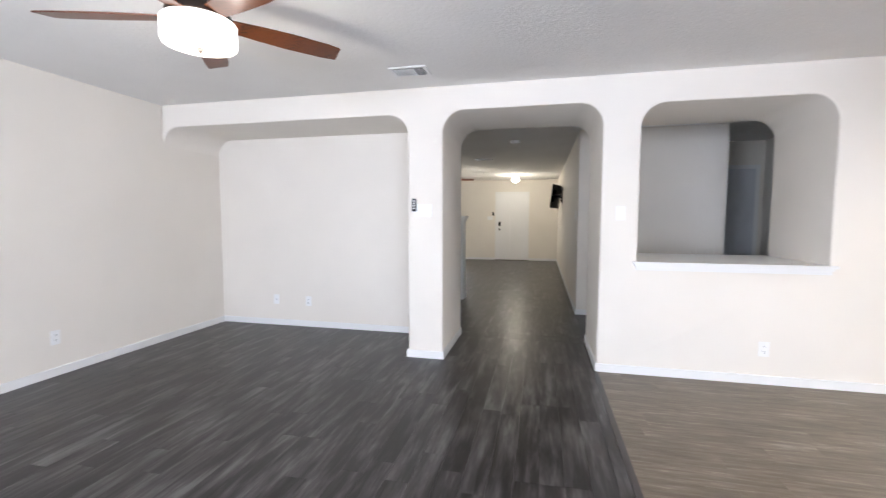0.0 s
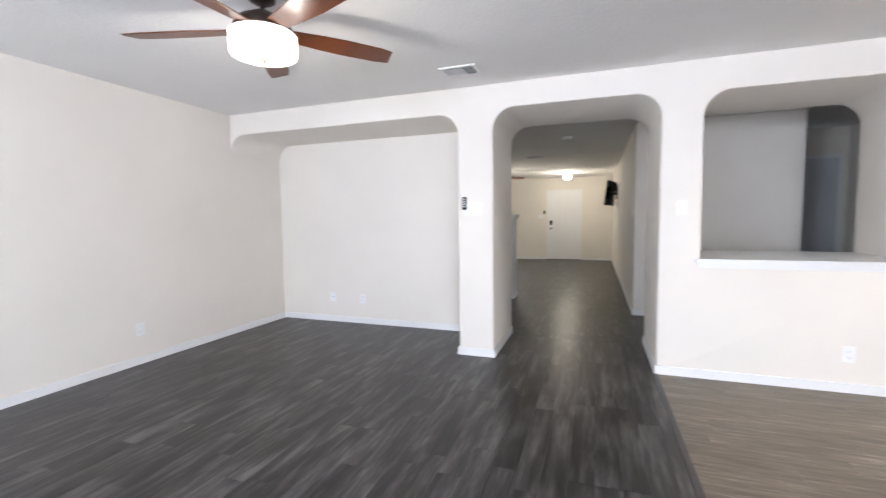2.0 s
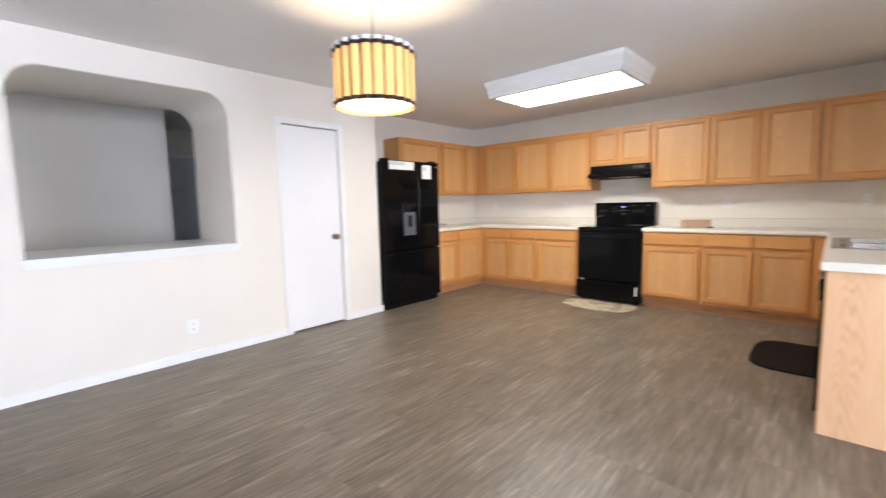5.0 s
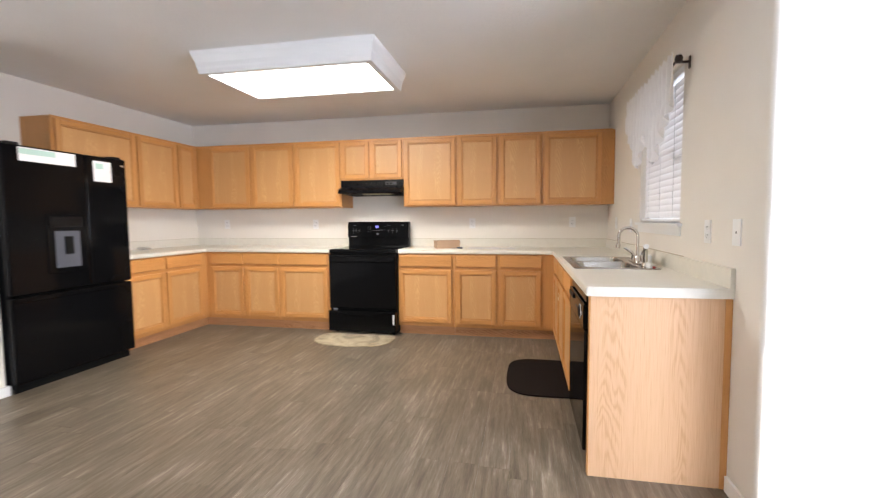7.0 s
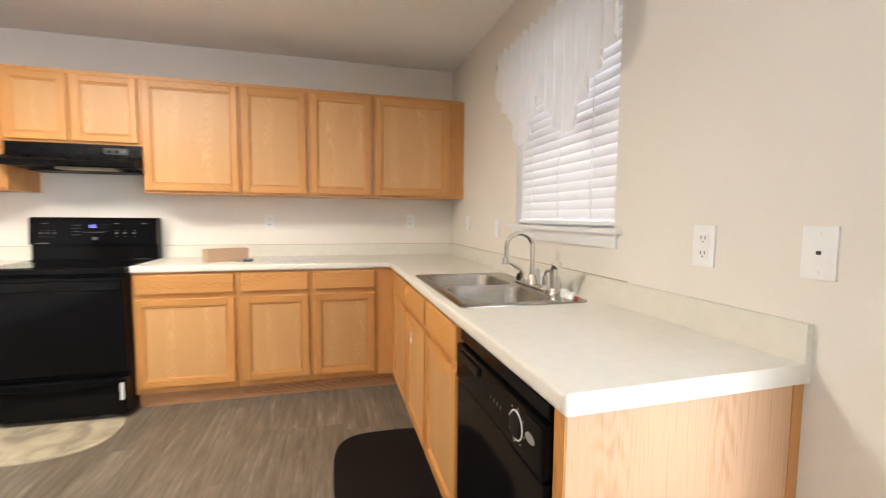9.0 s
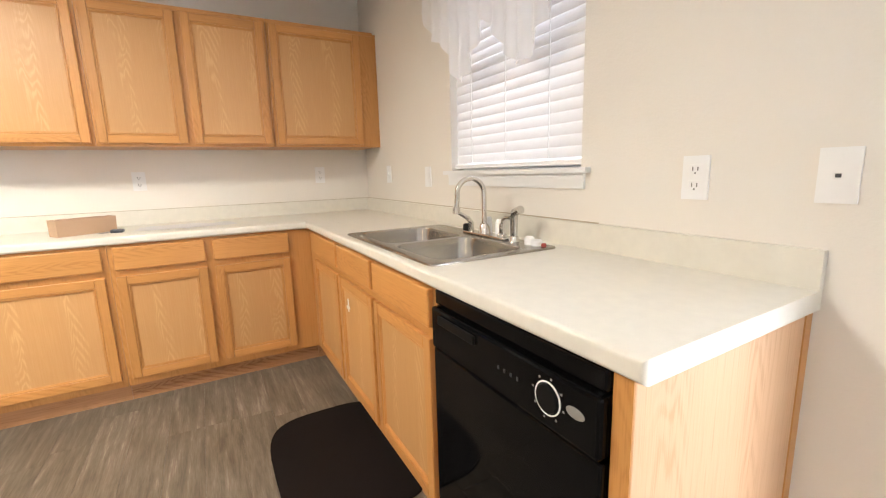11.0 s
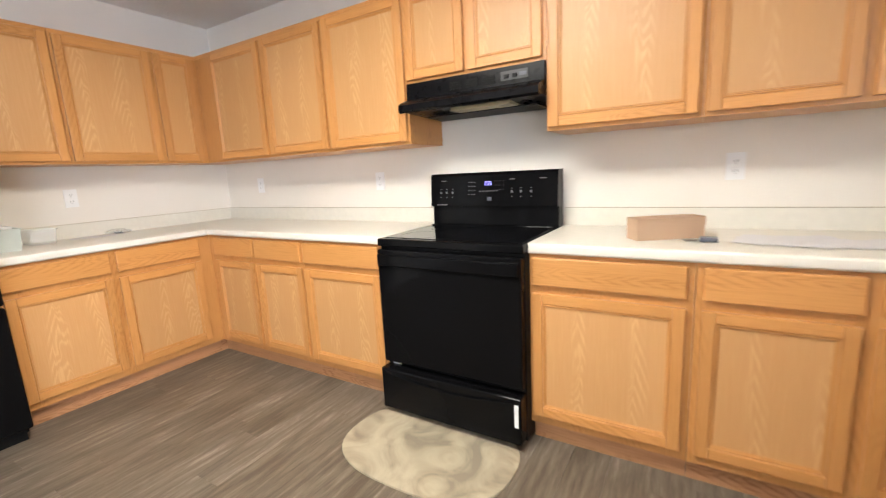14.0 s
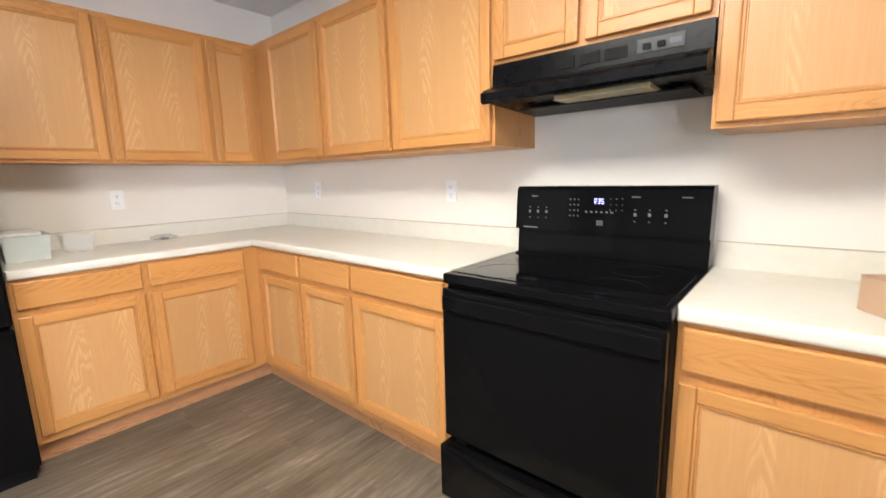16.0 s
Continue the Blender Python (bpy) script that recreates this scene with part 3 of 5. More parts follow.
def vent(x0, x1, y0, y1, n, dark):
    t = thing("ceiling_vent", ((x0 + x1) / 2, (y0 + y1) / 2, H), "white metal air register on the ceiling", "air vent")
    part("backing", boxes((x0 + 0.02, x1 - 0.02, y0 + 0.02, y1 - 0.02, H - 0.004, H - 0.001)), GREYP, t)
    part("frame", boxes((x0, x1, y0, y0 + 0.022, H - 0.012, H), (x0, x1, y1 - 0.022, y1, H - 0.012, H), (x0, x0 + 0.022, y0 + 0.022, y1 - 0.022, H - 0.012, H), (x1 - 0.022, x1, y0 + 0.022, y1 - 0.022, H - 0.012, H), bevel=0.002, seg=1), PLATE, t)
    for i in range(n):
        y = y0 + 0.03 + (y1 - y0 - 0.06) * (i + 0.5) / n
        bm = boxes((x0 + 0.024, x1 - 0.024, -0.008, 0.008, -0.0008, 0.0008))
        bmesh.ops.rotate(bm, matrix=Matrix.Rotation(radians(35), 3, "X"), verts=bm.verts)
        bmesh.ops.translate(bm, vec=(0, y, H - 0.011), verts=bm.verts)
        part("slat", bm, PLATE, t)
    if dark:
        part("damper_lever", boxes((x1 - 0.10, x1 - 0.03, y0 + 0.03, y1 - 0.03, H - 0.016, H - 0.0145)), GREYP, t)


vent(-0.83, -0.535, 3.49, 3.69, 9, True)
vent(-0.95, -0.6, 8.7, 8.9, 8, False)

# small television on a wall arm in the hall
tv = thing("television", (0.70, 11.0, 1.82), "black flat television on a wall arm in the hall", "television")
bm = boxes((-0.02, 0.02, -0.42, 0.42, -0.28, 0.28), bevel=0.006)
bmesh.ops.rotate(bm, matrix=Matrix.Rotation(radians(7), 3, "Y"), verts=bm.verts)
bmesh.ops.rotate(bm, matrix=Matrix.Rotation(radians(-14), 3, "Z"), verts=bm.verts)
bmesh.ops.translate(bm, vec=(0.68, 11.0, 1.82), verts=bm.verts)
part("screen", bm, BLACK, tv)
part("arm", boxes((0.70, 0.80, 10.97, 11.03, 1.79, 1.85), (0.80, 0.822, 10.9, 11.1, 1.68, 1.96), bevel=0.003), BLACKM, tv)


def blind(name, x0, x1, z0, z1, y, pitch, tilt, label, into=1):
    """Slatted blind hung in an opening; tilt in degrees."""
    t = thing(name, ((x0 + x1) / 2, y, z0), label, "blind")
    part("headrail", boxes((x0 + 0.005, x1 - 0.005, y - 0.025, y + 0.025, z1 - 0.045, z1 - 0.003), bevel=0.003), PLATE, t)
    part("bottom_rail", boxes((x0 + 0.008, x1 - 0.008, y - 0.024, y + 0.024, z0 + 0.004, z0 + 0.024), bevel=0.004), PLATE, t)
    n = int((z1 - z0 - 0.09) / pitch)
    base = bmesh.new()
    ends = []
    for x in (x0 + 0.008, x1 - 0.008):
        w = [k * 0.00625 - 0.025 for k in range(9)]
        ends.append([base.verts.new((x, v, e + 0.0035 * (1 - (v / 0.025) ** 2))) for v, e in [(v, 0.0012) for v in w] + [(v, -0.0012) for v in reversed(w)]])
    for k in range(18):
        base.faces.new((ends[0][k], ends[1][k], ends[1][(k + 1) % 18], ends[0][(k + 1) % 18]))
    base.faces.new(ends[0])
    base.faces.new(ends[1])
    bmesh.ops.recalc_face_normals(base, faces=base.faces[:])
    bmesh.ops.rotate(base, matrix=Matrix.Rotation(radians(tilt), 3, "X"), verts=base.verts)
    bmesh.ops.translate(base, vec=(0, y, z0 + 0.055), verts=base.verts)
    first = part("slat", base, SLATM, t)
    for i in range(1, n + 1):
        o = new("slat", first.data)
        o.parent = t
        o.location = (0, 0, i * pitch)
    for k in (0.2, 0.5, 0.8):
        x = x0 + (x1 - x0) * k
        part("ladder_cord", boxes((x - 0.002, x + 0.002, y + 0.027 * into, y + 0.029 * into, z0 + 0.03, z1 - 0.05), (x - 0.002, x + 0.002, y - 0.029, y - 0.027, z0 + 0.03, z1 - 0.05)), PLATE, t)
    return t


blind("window_blind", -2.95, -2.15, 1.2, 2.07, 13.565, 0.045, 40, "white slatted blind in the front window", -1)
blind("window_blind", WX0, WX1, WZ0 + 0.016, WZ1, YS - 0.04, 0.042, -78, "white slatted blind, tilted nearly shut, over the sink")


def ceiling_fan(x, y, glass, blade_r, start, drop, label, shade=True):
    z = H - drop
    t = thing("ceiling_fan", (x, y, H), label, "ceiling fan")
    c = (x, y)
    smooth(part("canopy", lathe(bmesh.new(), [(0, H), (0.068, H), (0.066, H - 0.008), (0.045, H - 0.020), (0.02, H - 0.026), (0.0, H - 0.026)], c, 28), BRONZE, t))
    part("downrod", tube(bmesh.new(), [(x, y, H - 0.02), (x, y, z + 0.09)], 0.012), BRONZE, t)
    smooth(part("motor", lathe(bmesh.new(), [(0, z + 0.105), (0.045, z + 0.10), (0.07, z + 0.085), (0.125, z + 0.055), (0.15, z + 0.02), (0.15, z - 0.002), (0.13, z - 0.012), (0, z - 0.012)], c, 36), BRONZE, t))
    for k in range(5):
        a = radians(start + 72 * k)
        rot = Matrix.Translation((x, y, z + 0.005)) @ Matrix.Rotation(a, 4, "Z") @ Matrix.Rotation(radians(-12), 4, "X")
        w = [(0.13, 0.050), (0.30, 0.066), (0.45, 0.074), (blade_r - 0.07, 0.070), (blade_r, 0.058)]
        bm = slab([(r, -v) for r, v in w] + [(r + (0.02 if r == blade_r else 0), v) for r, v in reversed(w)], [], -0.004, 0.004)
        bevel_where(bm, lambda p: True, 0.002, 1)
        b = part("blade", bm, WALNUT, t, "reddish dark wood blade with a dark tip")
        b.matrix_local = Matrix.Translation(-Vector((x, y, H))) @ rot @ Matrix.Translation((x, y, H))
        bm = boxes((0.10, 0.26, -0.018, 0.018, -0.012, -0.005), (0.24, 0.30, -0.04, 0.04, -0.011, -0.005), bevel=0.003)
        b2 = part("blade_bracket", bm, BRONZE, t)
        b2.matrix_local = b.matrix_local.copy()
        bm = boxes((blade_r - 0.02, blade_r + 0.012, -0.058, 0.058, -0.0052, 0.0052), bevel=0.002, seg=1)
        b3 = part("blade_tip", bm, BRONZE, t, "dark blade tip")
        b3.matrix_local = b.matrix_local.copy()
    if shade:
        smooth(part("glass_shade", lathe(bmesh.new(), [(0.0, z - 0.012), (0.164, z - 0.014), (0.171, z - 0.022), (0.172, z - 0.110), (0.166, z - 0.127), (0.125, z - 0.138), (0.0, z - 0.143)], c, 40), glass, t, "glowing white drum glass"))
        smooth(part("finial", lathe(bmesh.new(), [(0.0, z - 0.141), (0.021, z - 0.143), (0.022, z - 0.150), (0.010, z - 0.157), (0.011, z - 0.165), (0.0, z - 0.172)], c, 20), BRONZE, t, "small bronze finial"))
    return t


FANX, FANY, FAND = -1.345, 2.175, 0.166
ceiling_fan(FANX, FANY, FANGL, 0.735, 52, FAND, "bronze ceiling fan with reddish wood blades and a lit drum shade")
lamp("fan_bulb", "POINT", FAN_W, pose(FANX, FANY, H - FAND - 0.27), (1.0, 0.93, 0.82), 0.12)
ceiling_fan(-1.92, 10.84, GLOBE, 0.62, 20, 0.20, "dark ceiling fan with a lit glass shade in the front room")
lamp("front_fan_bulb", "POINT", HALL_W * 0.8, pose(-1.92, 10.84, H - 0.52), (1.0, 0.90, 0.72), 0.1)


def pendant(x, y, z0, z1, r):
    """Drum of upright shell strips between two dark bands, with a diffuser below."""
    t = thing("pendant_lamp", (x, y, H), "lit drum pendant of amber upright strips with dark scalloped bands", "lamp")
    smooth(part("canopy", lathe(bmesh.new(), [(0, H), (0.06, H), (0.058, H - 0.018), (0.0, H - 0.024)], (x, y), 24), CHROME, t))
    part("cord", tube(bmesh.new(), [(x, y, H - 0.02), (x, y, z1 - 0.03)], 0.006, 8), CHROME, t)
    n = 22
    for k in range(n):
        a0, a1 = math.tau * (k + 0.03) / n, math.tau * (k + 0.97) / n
        bm = bmesh.new()
        cols = []
        for j in range(6):
            a = a0 + (a1 - a0) * j / 5
            rr = r + 0.017 * math.sin(math.pi * j / 5)
            cols.append([bm.verts.new((x + rr * math.cos(a), y + rr * math.sin(a), z)) for z in (z0, z1 - 0.035, z1)])
        rim = bmesh.new()
        for p, q in zip(cols, cols[1:]):
            bm.faces.new((p[0], q[0], q[1], p[1]))
            rim.faces.new([rim.verts.new(v.co) for v in (p[1], q[1], q[2], p[2])])
        bmesh.ops.delete(bm, geom=[p[2] for p in cols], context="VERTS")
        smooth(part("shade_strip", bm, SHADE, t, "amber translucent strip"))
        part("rim_strip", rim, PAPERW, t, "pale strip end above the band")
        for zz in (z0 + 0.003, z1 - 0.042):
            bm = bmesh.new()
            cols = []
            for j in range(6):
                a = a0 + (a1 - a0) * j / 5
                rr = r + 0.0195 * math.sin(math.pi * j / 5) + 0.002
                cols.append([bm.verts.new((x + (rr + e) * math.cos(a), y + (rr + e) * math.sin(a), z)) for e, z in ((0, zz), (0, zz + 0.019), (0.003, zz + 0.019), (0.003, zz))])
            for p, q in zip(cols, cols[1:]):
                for m in range(4):
                    bm.faces.new((p[m], q[m], q[(m + 1) % 4], p[(m + 1) % 4]))
            bm.faces.new(cols[0])
            bm.faces.new(cols[-1])
            part("band", bm, BRONZE, t, "dark scalloped band")
    for k in range(n):
        a = math.tau * k / n
        part("rib", tube(bmesh.new(), [(x + (r + 0.006) * math.cos(a), y + (r + 0.006) * math.sin(a), z) for z in (z0 + 0.004, z1 - 0.004)], 0.0052, 6), BRONZE, t, "dark seam between strips")
    smooth(part("diffuser", lathe(bmesh.new(), [(0, z0 + 0.016), (r - 0.006, z0 + 0.016), (r - 0.006, z0 + 0.022), (0, z0 + 0.022)], (x, y), 40), PENDB, t, "glowing round diffuser"))
    for k in range(3):
        a = math.tau * k / 3 + 0.4
        part("spoke", tube(bmesh.new(), [(x, y, z1 - 0.05), (x + (r - 0.004) * math.cos(a), y + (r - 0.004) * math.sin(a), z1 - 0.05)], 0.003, 6), BRONZE, t)


PX, PY, PZ0, PZ1, PR = 2.482, 2.058, 1.788, 2.100, 0.205
pendant(PX, PY, PZ0, PZ1, PR)
lamp("pendant_bulb", "POINT", PEND_W, pose(PX, PY, PZ1 - 0.165), (1.0, 0.80, 0.52), 0.03)
lamp("pendant_down", "AREA", PEND_W * 0.4, look((PX, PY, PZ0 - 0.01), (PX, PY, 0)), (1.0, 0.85, 0.62), 0.3, 0.3)


def kitchen_light(x0, x1, y0, y1, z0):
    t = thing("ceiling_light", ((x0 + x1) / 2, (y0 + y1) / 2, H), "lit fluorescent ceiling box in a white stepped wooden frame", "lamp")
    prof = [(0.0, z0), (0.045, z0), (0.048, z0 + 0.03), (0.054, z0 + 0.045), (0.057, z0 + 0.075), (0.076, z0 + 0.12), (0.08, H)]
    bm = bmesh.new()
    rings = [[bm.verts.new(p) for p in ((x0 - o, y0 - o, z), (x1 + o, y0 - o, z), (x1 + o, y1 + o, z), (x0 - o, y1 + o, z))] for o, z in [(0.0, z0 + 0.02)] + prof]
    for a, b in zip(rings, rings[1:]):
        for k in range(4):
            bm.faces.new((a[k], a[(k + 1) % 4], b[(k + 1) % 4], b[k]))
    part("frame", bm, TRIM, t, "white stepped moulding frame")
    part("diffuser", boxes((x0 + 0.001, x1 - 0.001, y0 + 0.001, y1 - 0.001, z0 + 0.008, z0 + 0.012)), LENS, t, "glowing white acrylic diffuser")
    lamp("tube_light", "AREA", BOX_W, look(((x0 + x1) / 2, (y0 + y1) / 2, z0 - 0.004), ((x0 + x1) / 2, (y0 + y1) / 2, 0)), (1.0, 0.92, 0.775), x1 - x0 - 0.04, y1 - y0 - 0.04)


kitchen_light(4.62, 5.235, 1.535, 2.775, 2.305)

# ---- the kitchen ----
XF, YF, SF, DT = 6.108, 4.108, 0.165, 0.021      # faces of the base cabinets on the three sides, door thickness
UX, UY = 6.352, 4.388                            # faces of the wall cabinets


def mapper(side, face):
    """Turns (along, out, z) into world boxes; out is measured from the cabinet face into the room."""
    if side == "E":
        return lambda a0, a1, o0, o1, z0, z1: (face - o1, face - o0, a0, a1, z0, z1)
    if side == "N":
        return lambda a0, a1, o0, o1, z0, z1: (a0, a1, face - o1, face - o0, z0, z1)
    return lambda a0, a1, o0, o1, z0, z1: (a0, a1, face + o0, face + o1, z0, z1)


def door_leaf(f, a0, a1, z0, z1, parent, rail_mat, name="door"):
    """A framed oak door: bevelled stiles and rails round a recessed panel with a bead."""
    s = 0.043
    d = part(name, boxes(f(a0 + s - 0.004, a1 - s + 0.004, 0.001, 0.010, z0 + s - 0.004, z1 - s + 0.004)), OAKP, parent, "oak door with a paler recessed panel")
    for b0, b1 in ((a0, a0 + s), (a1 - s, a1)):
        part("stile", boxes(f(b0, b1, 0.001, DT, z0, z1), bevel=0.004), OAKV, d)
    for c0, c1 in ((z0, z0 + s), (z1 - s, z1)):
        part("rail", boxes(f(a0 + s, a1 - s, 0.001, DT - 0.0005, c0, c1), bevel=0.004), rail_mat, d)
    bm = bmesh.new()
    rings = []
    for k, o in ((s - 0.002, 0.009), (s - 0.002, 0.0155), (s + 0.001, 0.0145), (s + 0.003, 0.0175), (s + 0.007, 0.0175), (s + 0.010, 0.0125), (s + 0.013, 0.0125), (s + 0.015, 0.009)):
        c = [f(a, a, o, o, zz, zz) for a, zz in ((a0 + k, z0 + k), (a1 - k, z0 + k), (a1 - k, z1 - k), (a0 + k, z1 - k))]
        rings.append([bm.verts.new((q[0], q[2], q[4])) for q in c])
    for p, q in zip(rings, rings[1:]):
        for k in range(4):
            bm.faces.new((p[k], p[(k + 1) % 4], q[(k + 1) % 4], q[k]))
    part("bead", bm, OAKV, d)
    return d


def drawer_front(f, a0, a1, z0, z1, parent, mat):
    bm = boxes(f(a0, a1, 0.001, DT, z0, z1), bevel=0.006)
    part("drawer", bm, mat, parent, "solid oak drawer front")


def base_unit(side, a0, a1, depth, doors, label, group="base cabinets"):
    face = {"E": XF, "N": YF, "S": SF}[side]
    f = mapper(side, face)
    mat, toe = (OAKY, TOEY) if side == "E" else (OAKX, TOEX)
    b = f((a0 + a1) / 2, (a0 + a1) / 2, -depth / 2, -depth / 2, 0, 0)
    t = thing("base_cabinet", (b[0], b[2], 0), label, "cabinet", group)
    part("body", boxes(f(a0 + 0.001, a1 - 0.001, -depth, 0, 0.105, 0.72 if side == "S" else 0.872)), OAKV, t)
    if side == "S":
        part("face_frame", boxes(f(a0 + 0.001, a1 - 0.001, -0.02, 0, 0.72, 0.872)), OAKX, t)
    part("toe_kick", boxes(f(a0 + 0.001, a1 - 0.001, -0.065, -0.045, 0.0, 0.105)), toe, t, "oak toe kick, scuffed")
    for d0, d1 in doors:
        door_leaf(f, d0, d1, 0.146, 0.706, t, mat)
        drawer_front(f, d0, d1, 0.740, 0.860, t, mat)
    return t


def wall_unit(side, a0, a1, z0, z1, doors, label, group="wall cabinets"):
    face = {"E": UX, "N": UY}[side]
    f = mapper(side, face)
    mat = OAKY if side == "E" else OAKX
    depth = (XW if side == "E" else YN) - face
    b = f((a0 + a1) / 2, (a0 + a1) / 2, -depth / 2, -depth / 2, 0, 0)
    t = thing("wall_cabinet", (b[0], b[2], z0), label, "cabinet", group)
    part("body", boxes(f(a0 + 0.001, a1 - 0.001, -depth + 0.001, 0, z0, z1)), OAKV, t)
    part("top_strip", boxes(f(a0 + 0.001, a1 - 0.001, 0.0005, 0.006, z1 - 0.018, z1 + 0.004)), mat, t)
    for d0, d1 in doors:
        door_leaf(f, d0, d1, z0 + 0.016, z1 - 0.022, t, mat)
    return t


B1, B2 = "honey oak base cabinet with one door and drawer", "honey oak base cabinet with two doors and drawers"
DE, DN, DS = XW - XF, YN - YF, SF - YS
base_unit("E", 2.546, 3.164, DE, [(2.590, 3.150)], B1)
base_unit("E", 3.164, 4.108, DE, [(3.178, 3.598), (3.626, 4.040)], B2)
base_unit("E", 1.178, 1.782, DE, [(1.202, 1.767)], B1)
base_unit("E", 0.165, 1.178, DE, [(0.743, 1.155), (0.300, 0.705)], B2)
base_unit("N", 5.020, 6.108, DN, [(5.036, 5.500), (5.532, 6.018)], "honey oak base cabinet beside the fridge, two doors and drawers")
su = base_unit("S", 4.455, 6.108, DS, [(4.478, 4.955), (4.982, 5.45), (5.475, 5.96)], "honey oak sink base cabinet with three doors")
part("tag", boxes((5.287, 5.300, SF + DT + 0.0005, SF + DT + 0.003, 0.565, 0.625), (5.300, 5.318, SF + DT + 0.0005, SF + DT + 0.003, 0.575, 0.590), (5.272, 5.287, SF + DT + 0.0005, SF + DT + 0.003, 0.580, 0.592)), PLATE, su, "small white child-lock tag")
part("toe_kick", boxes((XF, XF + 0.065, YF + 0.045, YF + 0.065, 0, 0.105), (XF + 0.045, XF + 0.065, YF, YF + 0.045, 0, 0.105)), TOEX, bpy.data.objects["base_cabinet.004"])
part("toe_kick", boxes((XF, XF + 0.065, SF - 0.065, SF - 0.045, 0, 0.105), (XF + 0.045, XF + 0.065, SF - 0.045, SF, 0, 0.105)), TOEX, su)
part("corner_body", boxes((XF, XW, YF, YN, 0.105, 0.872)), OAKV, bpy.data.objects["base_cabinet.004"])
part("corner_body", boxes((XF, XW, YS, 0.164, 0.105, 0.872)), OAKV, su)

W1, W2 = "honey oak wall cabinet with one door", "honey oak wall cabinet with two doors"
Z0, Z1 = 1.378, 2.128
wall_unit("E", 2.515, 3.094, Z0, Z1, [(2.528, 3.081)], W1)
wall_unit("E", 3.094, 4.388, Z0, Z1, [(3.108, 3.636), (3.666, 4.206)], W2)
wall_unit("E", 1.780, 2.515, 1.678, Z1, [(1.796, 2.154), (2.178, 2.506)], "short honey oak wall cabinet over the range hood")
wall_unit("E", 1.186, 1.780, Z0, Z1, [(1.201, 1.767)], W1)
wall_unit("E", 0.281, 1.186, Z0, Z1, [(0.756, 1.172), (0.299, 0.724)], W2)
wall_unit("E", YS + 0.026, 0.281, Z0, Z1, [(-0.300, 0.263)], "honey oak wall cabinet with one door and a corner filler")
part("filler", boxes((UX + 0.012, UX + 0.03, YS + 0.001, YS + 0.027, Z0, Z1)), OAKV, bpy.data.objects["wall_cabinet.005"])
wall_unit("N", 4.72, 5.518, Z0, Z1, [(4.750, 5.506)], "wide honey oak wall cabinet beside the fridge")
wall_unit("N", 5.518, XW, Z0, Z1, [(5.530, 6.029), (6.057, 6.318)], "honey oak corner wall cabinet with two doors")

# end panel beside the dishwasher, its patio daylight painted in as a paler oak
ep = solid("end_panel", boxes((3.806, 3.846, YS + 0.001, SF, 0.0, 0.872), bevel=0.002), OAKE, "oak veneer end panel of the counter run, coloured paler for the daylight on it", "panel")
part("front_edge", boxes((3.807, 3.845, SF, SF + 0.004, 0.0, 0.871)), OAKV, ep, "orange oak front edge")
part("edge_strip", boxes((3.803, 3.806, YS + 0.001, YS + 0.03, 0.0, 0.872)), OAKV, ep, "oak strip against the wall")

# worktops
CT0, CT1 = 0.874, 0.918


def front_edges(bm, rule):
    return bevel_where(bm, rule, 0.012, 4)


def top_mesh(outline, holes, rule):
    return front_edges(slab(outline, holes, CT0, CT1), rule)


CF, NF, SFX = 6.083, 4.083, 0.192
SK = (4.525, 5.315, -0.335, 0.125)
w1 = top_mesh([(5.022, NF), (CF, NF), (CF, 2.546), (XW, 2.546), (XW, YN), (5.022, YN)], [],
              lambda p: (abs(p.y - NF) < 1e-3 and p.x < CF + 0.01) or (abs(p.x - CF) < 1e-3 and p.y < NF + 0.01))
w1 = tagged(smooth(part("worktop", w1, LAM)), "cream laminate corner worktop between fridge and range", "worktop")
b = boxes((5.022, XW - 0.019, YN - 0.019, YN - 0.0005, CT1, 1.007), (XW - 0.019, XW - 0.0005, 2.546, YN, CT1, 1.007))
part("backsplash", b, LAM, w1)
# thin brown strip painting the shadow line on top of the backsplash
part("caulk_line", boxes((5.022, XW - 0.004, YN - 0.0045, YN - 0.0005, 1.007, 1.0100), (XW - 0.0045, XW - 0.0005, 2.546, YN - 0.0045, 1.007, 1.0100)), GAP_SHADE, w1, "shadow gap above the backsplash, painted as a thin brown strip")
hole2 = [(SK[0], SK[2]), (SK[1], SK[2]), (SK[1], SK[3]), (SK[0], SK[3])]
w2 = top_mesh([(CF, 1.782), (CF, SFX), (3.775, SFX), (3.792, YS), (XW, YS), (XW, 1.782)], [hole2],
              lambda p: (abs(p.x - CF) < 1e-3 and p.y > SFX - 0.01) or (abs(p.y - SFX) < 1e-3 and p.x < CF + 0.01))
w2 = tagged(smooth(part("worktop", w2, LAM)), "cream laminate corner worktop with the sink", "worktop")
b = boxes((3.791, XW - 0.019, YS + 0.0005, YS + 0.02, CT1, 1.007), (XW - 0.019, XW - 0.0005, YS + 0.02, 1.782, CT1, 1.007))
bevel_where(b, lambda p: p.x < 3.8 and p.z > 0.92, 0.006, 2)
part("backsplash", b, LAM, w2)
part("caulk_line", boxes((4.4, XW - 0.0045, YS + 0.0005, YS + 0.0045, 1.007, 1.011), (XW - 0.0045, XW - 0.0005, YS + 0.0045, 1.782, 1.007, 1.0100)), GAP_SHADE, w2, "shadow gap above the backsplash, painted as a thin brown strip")


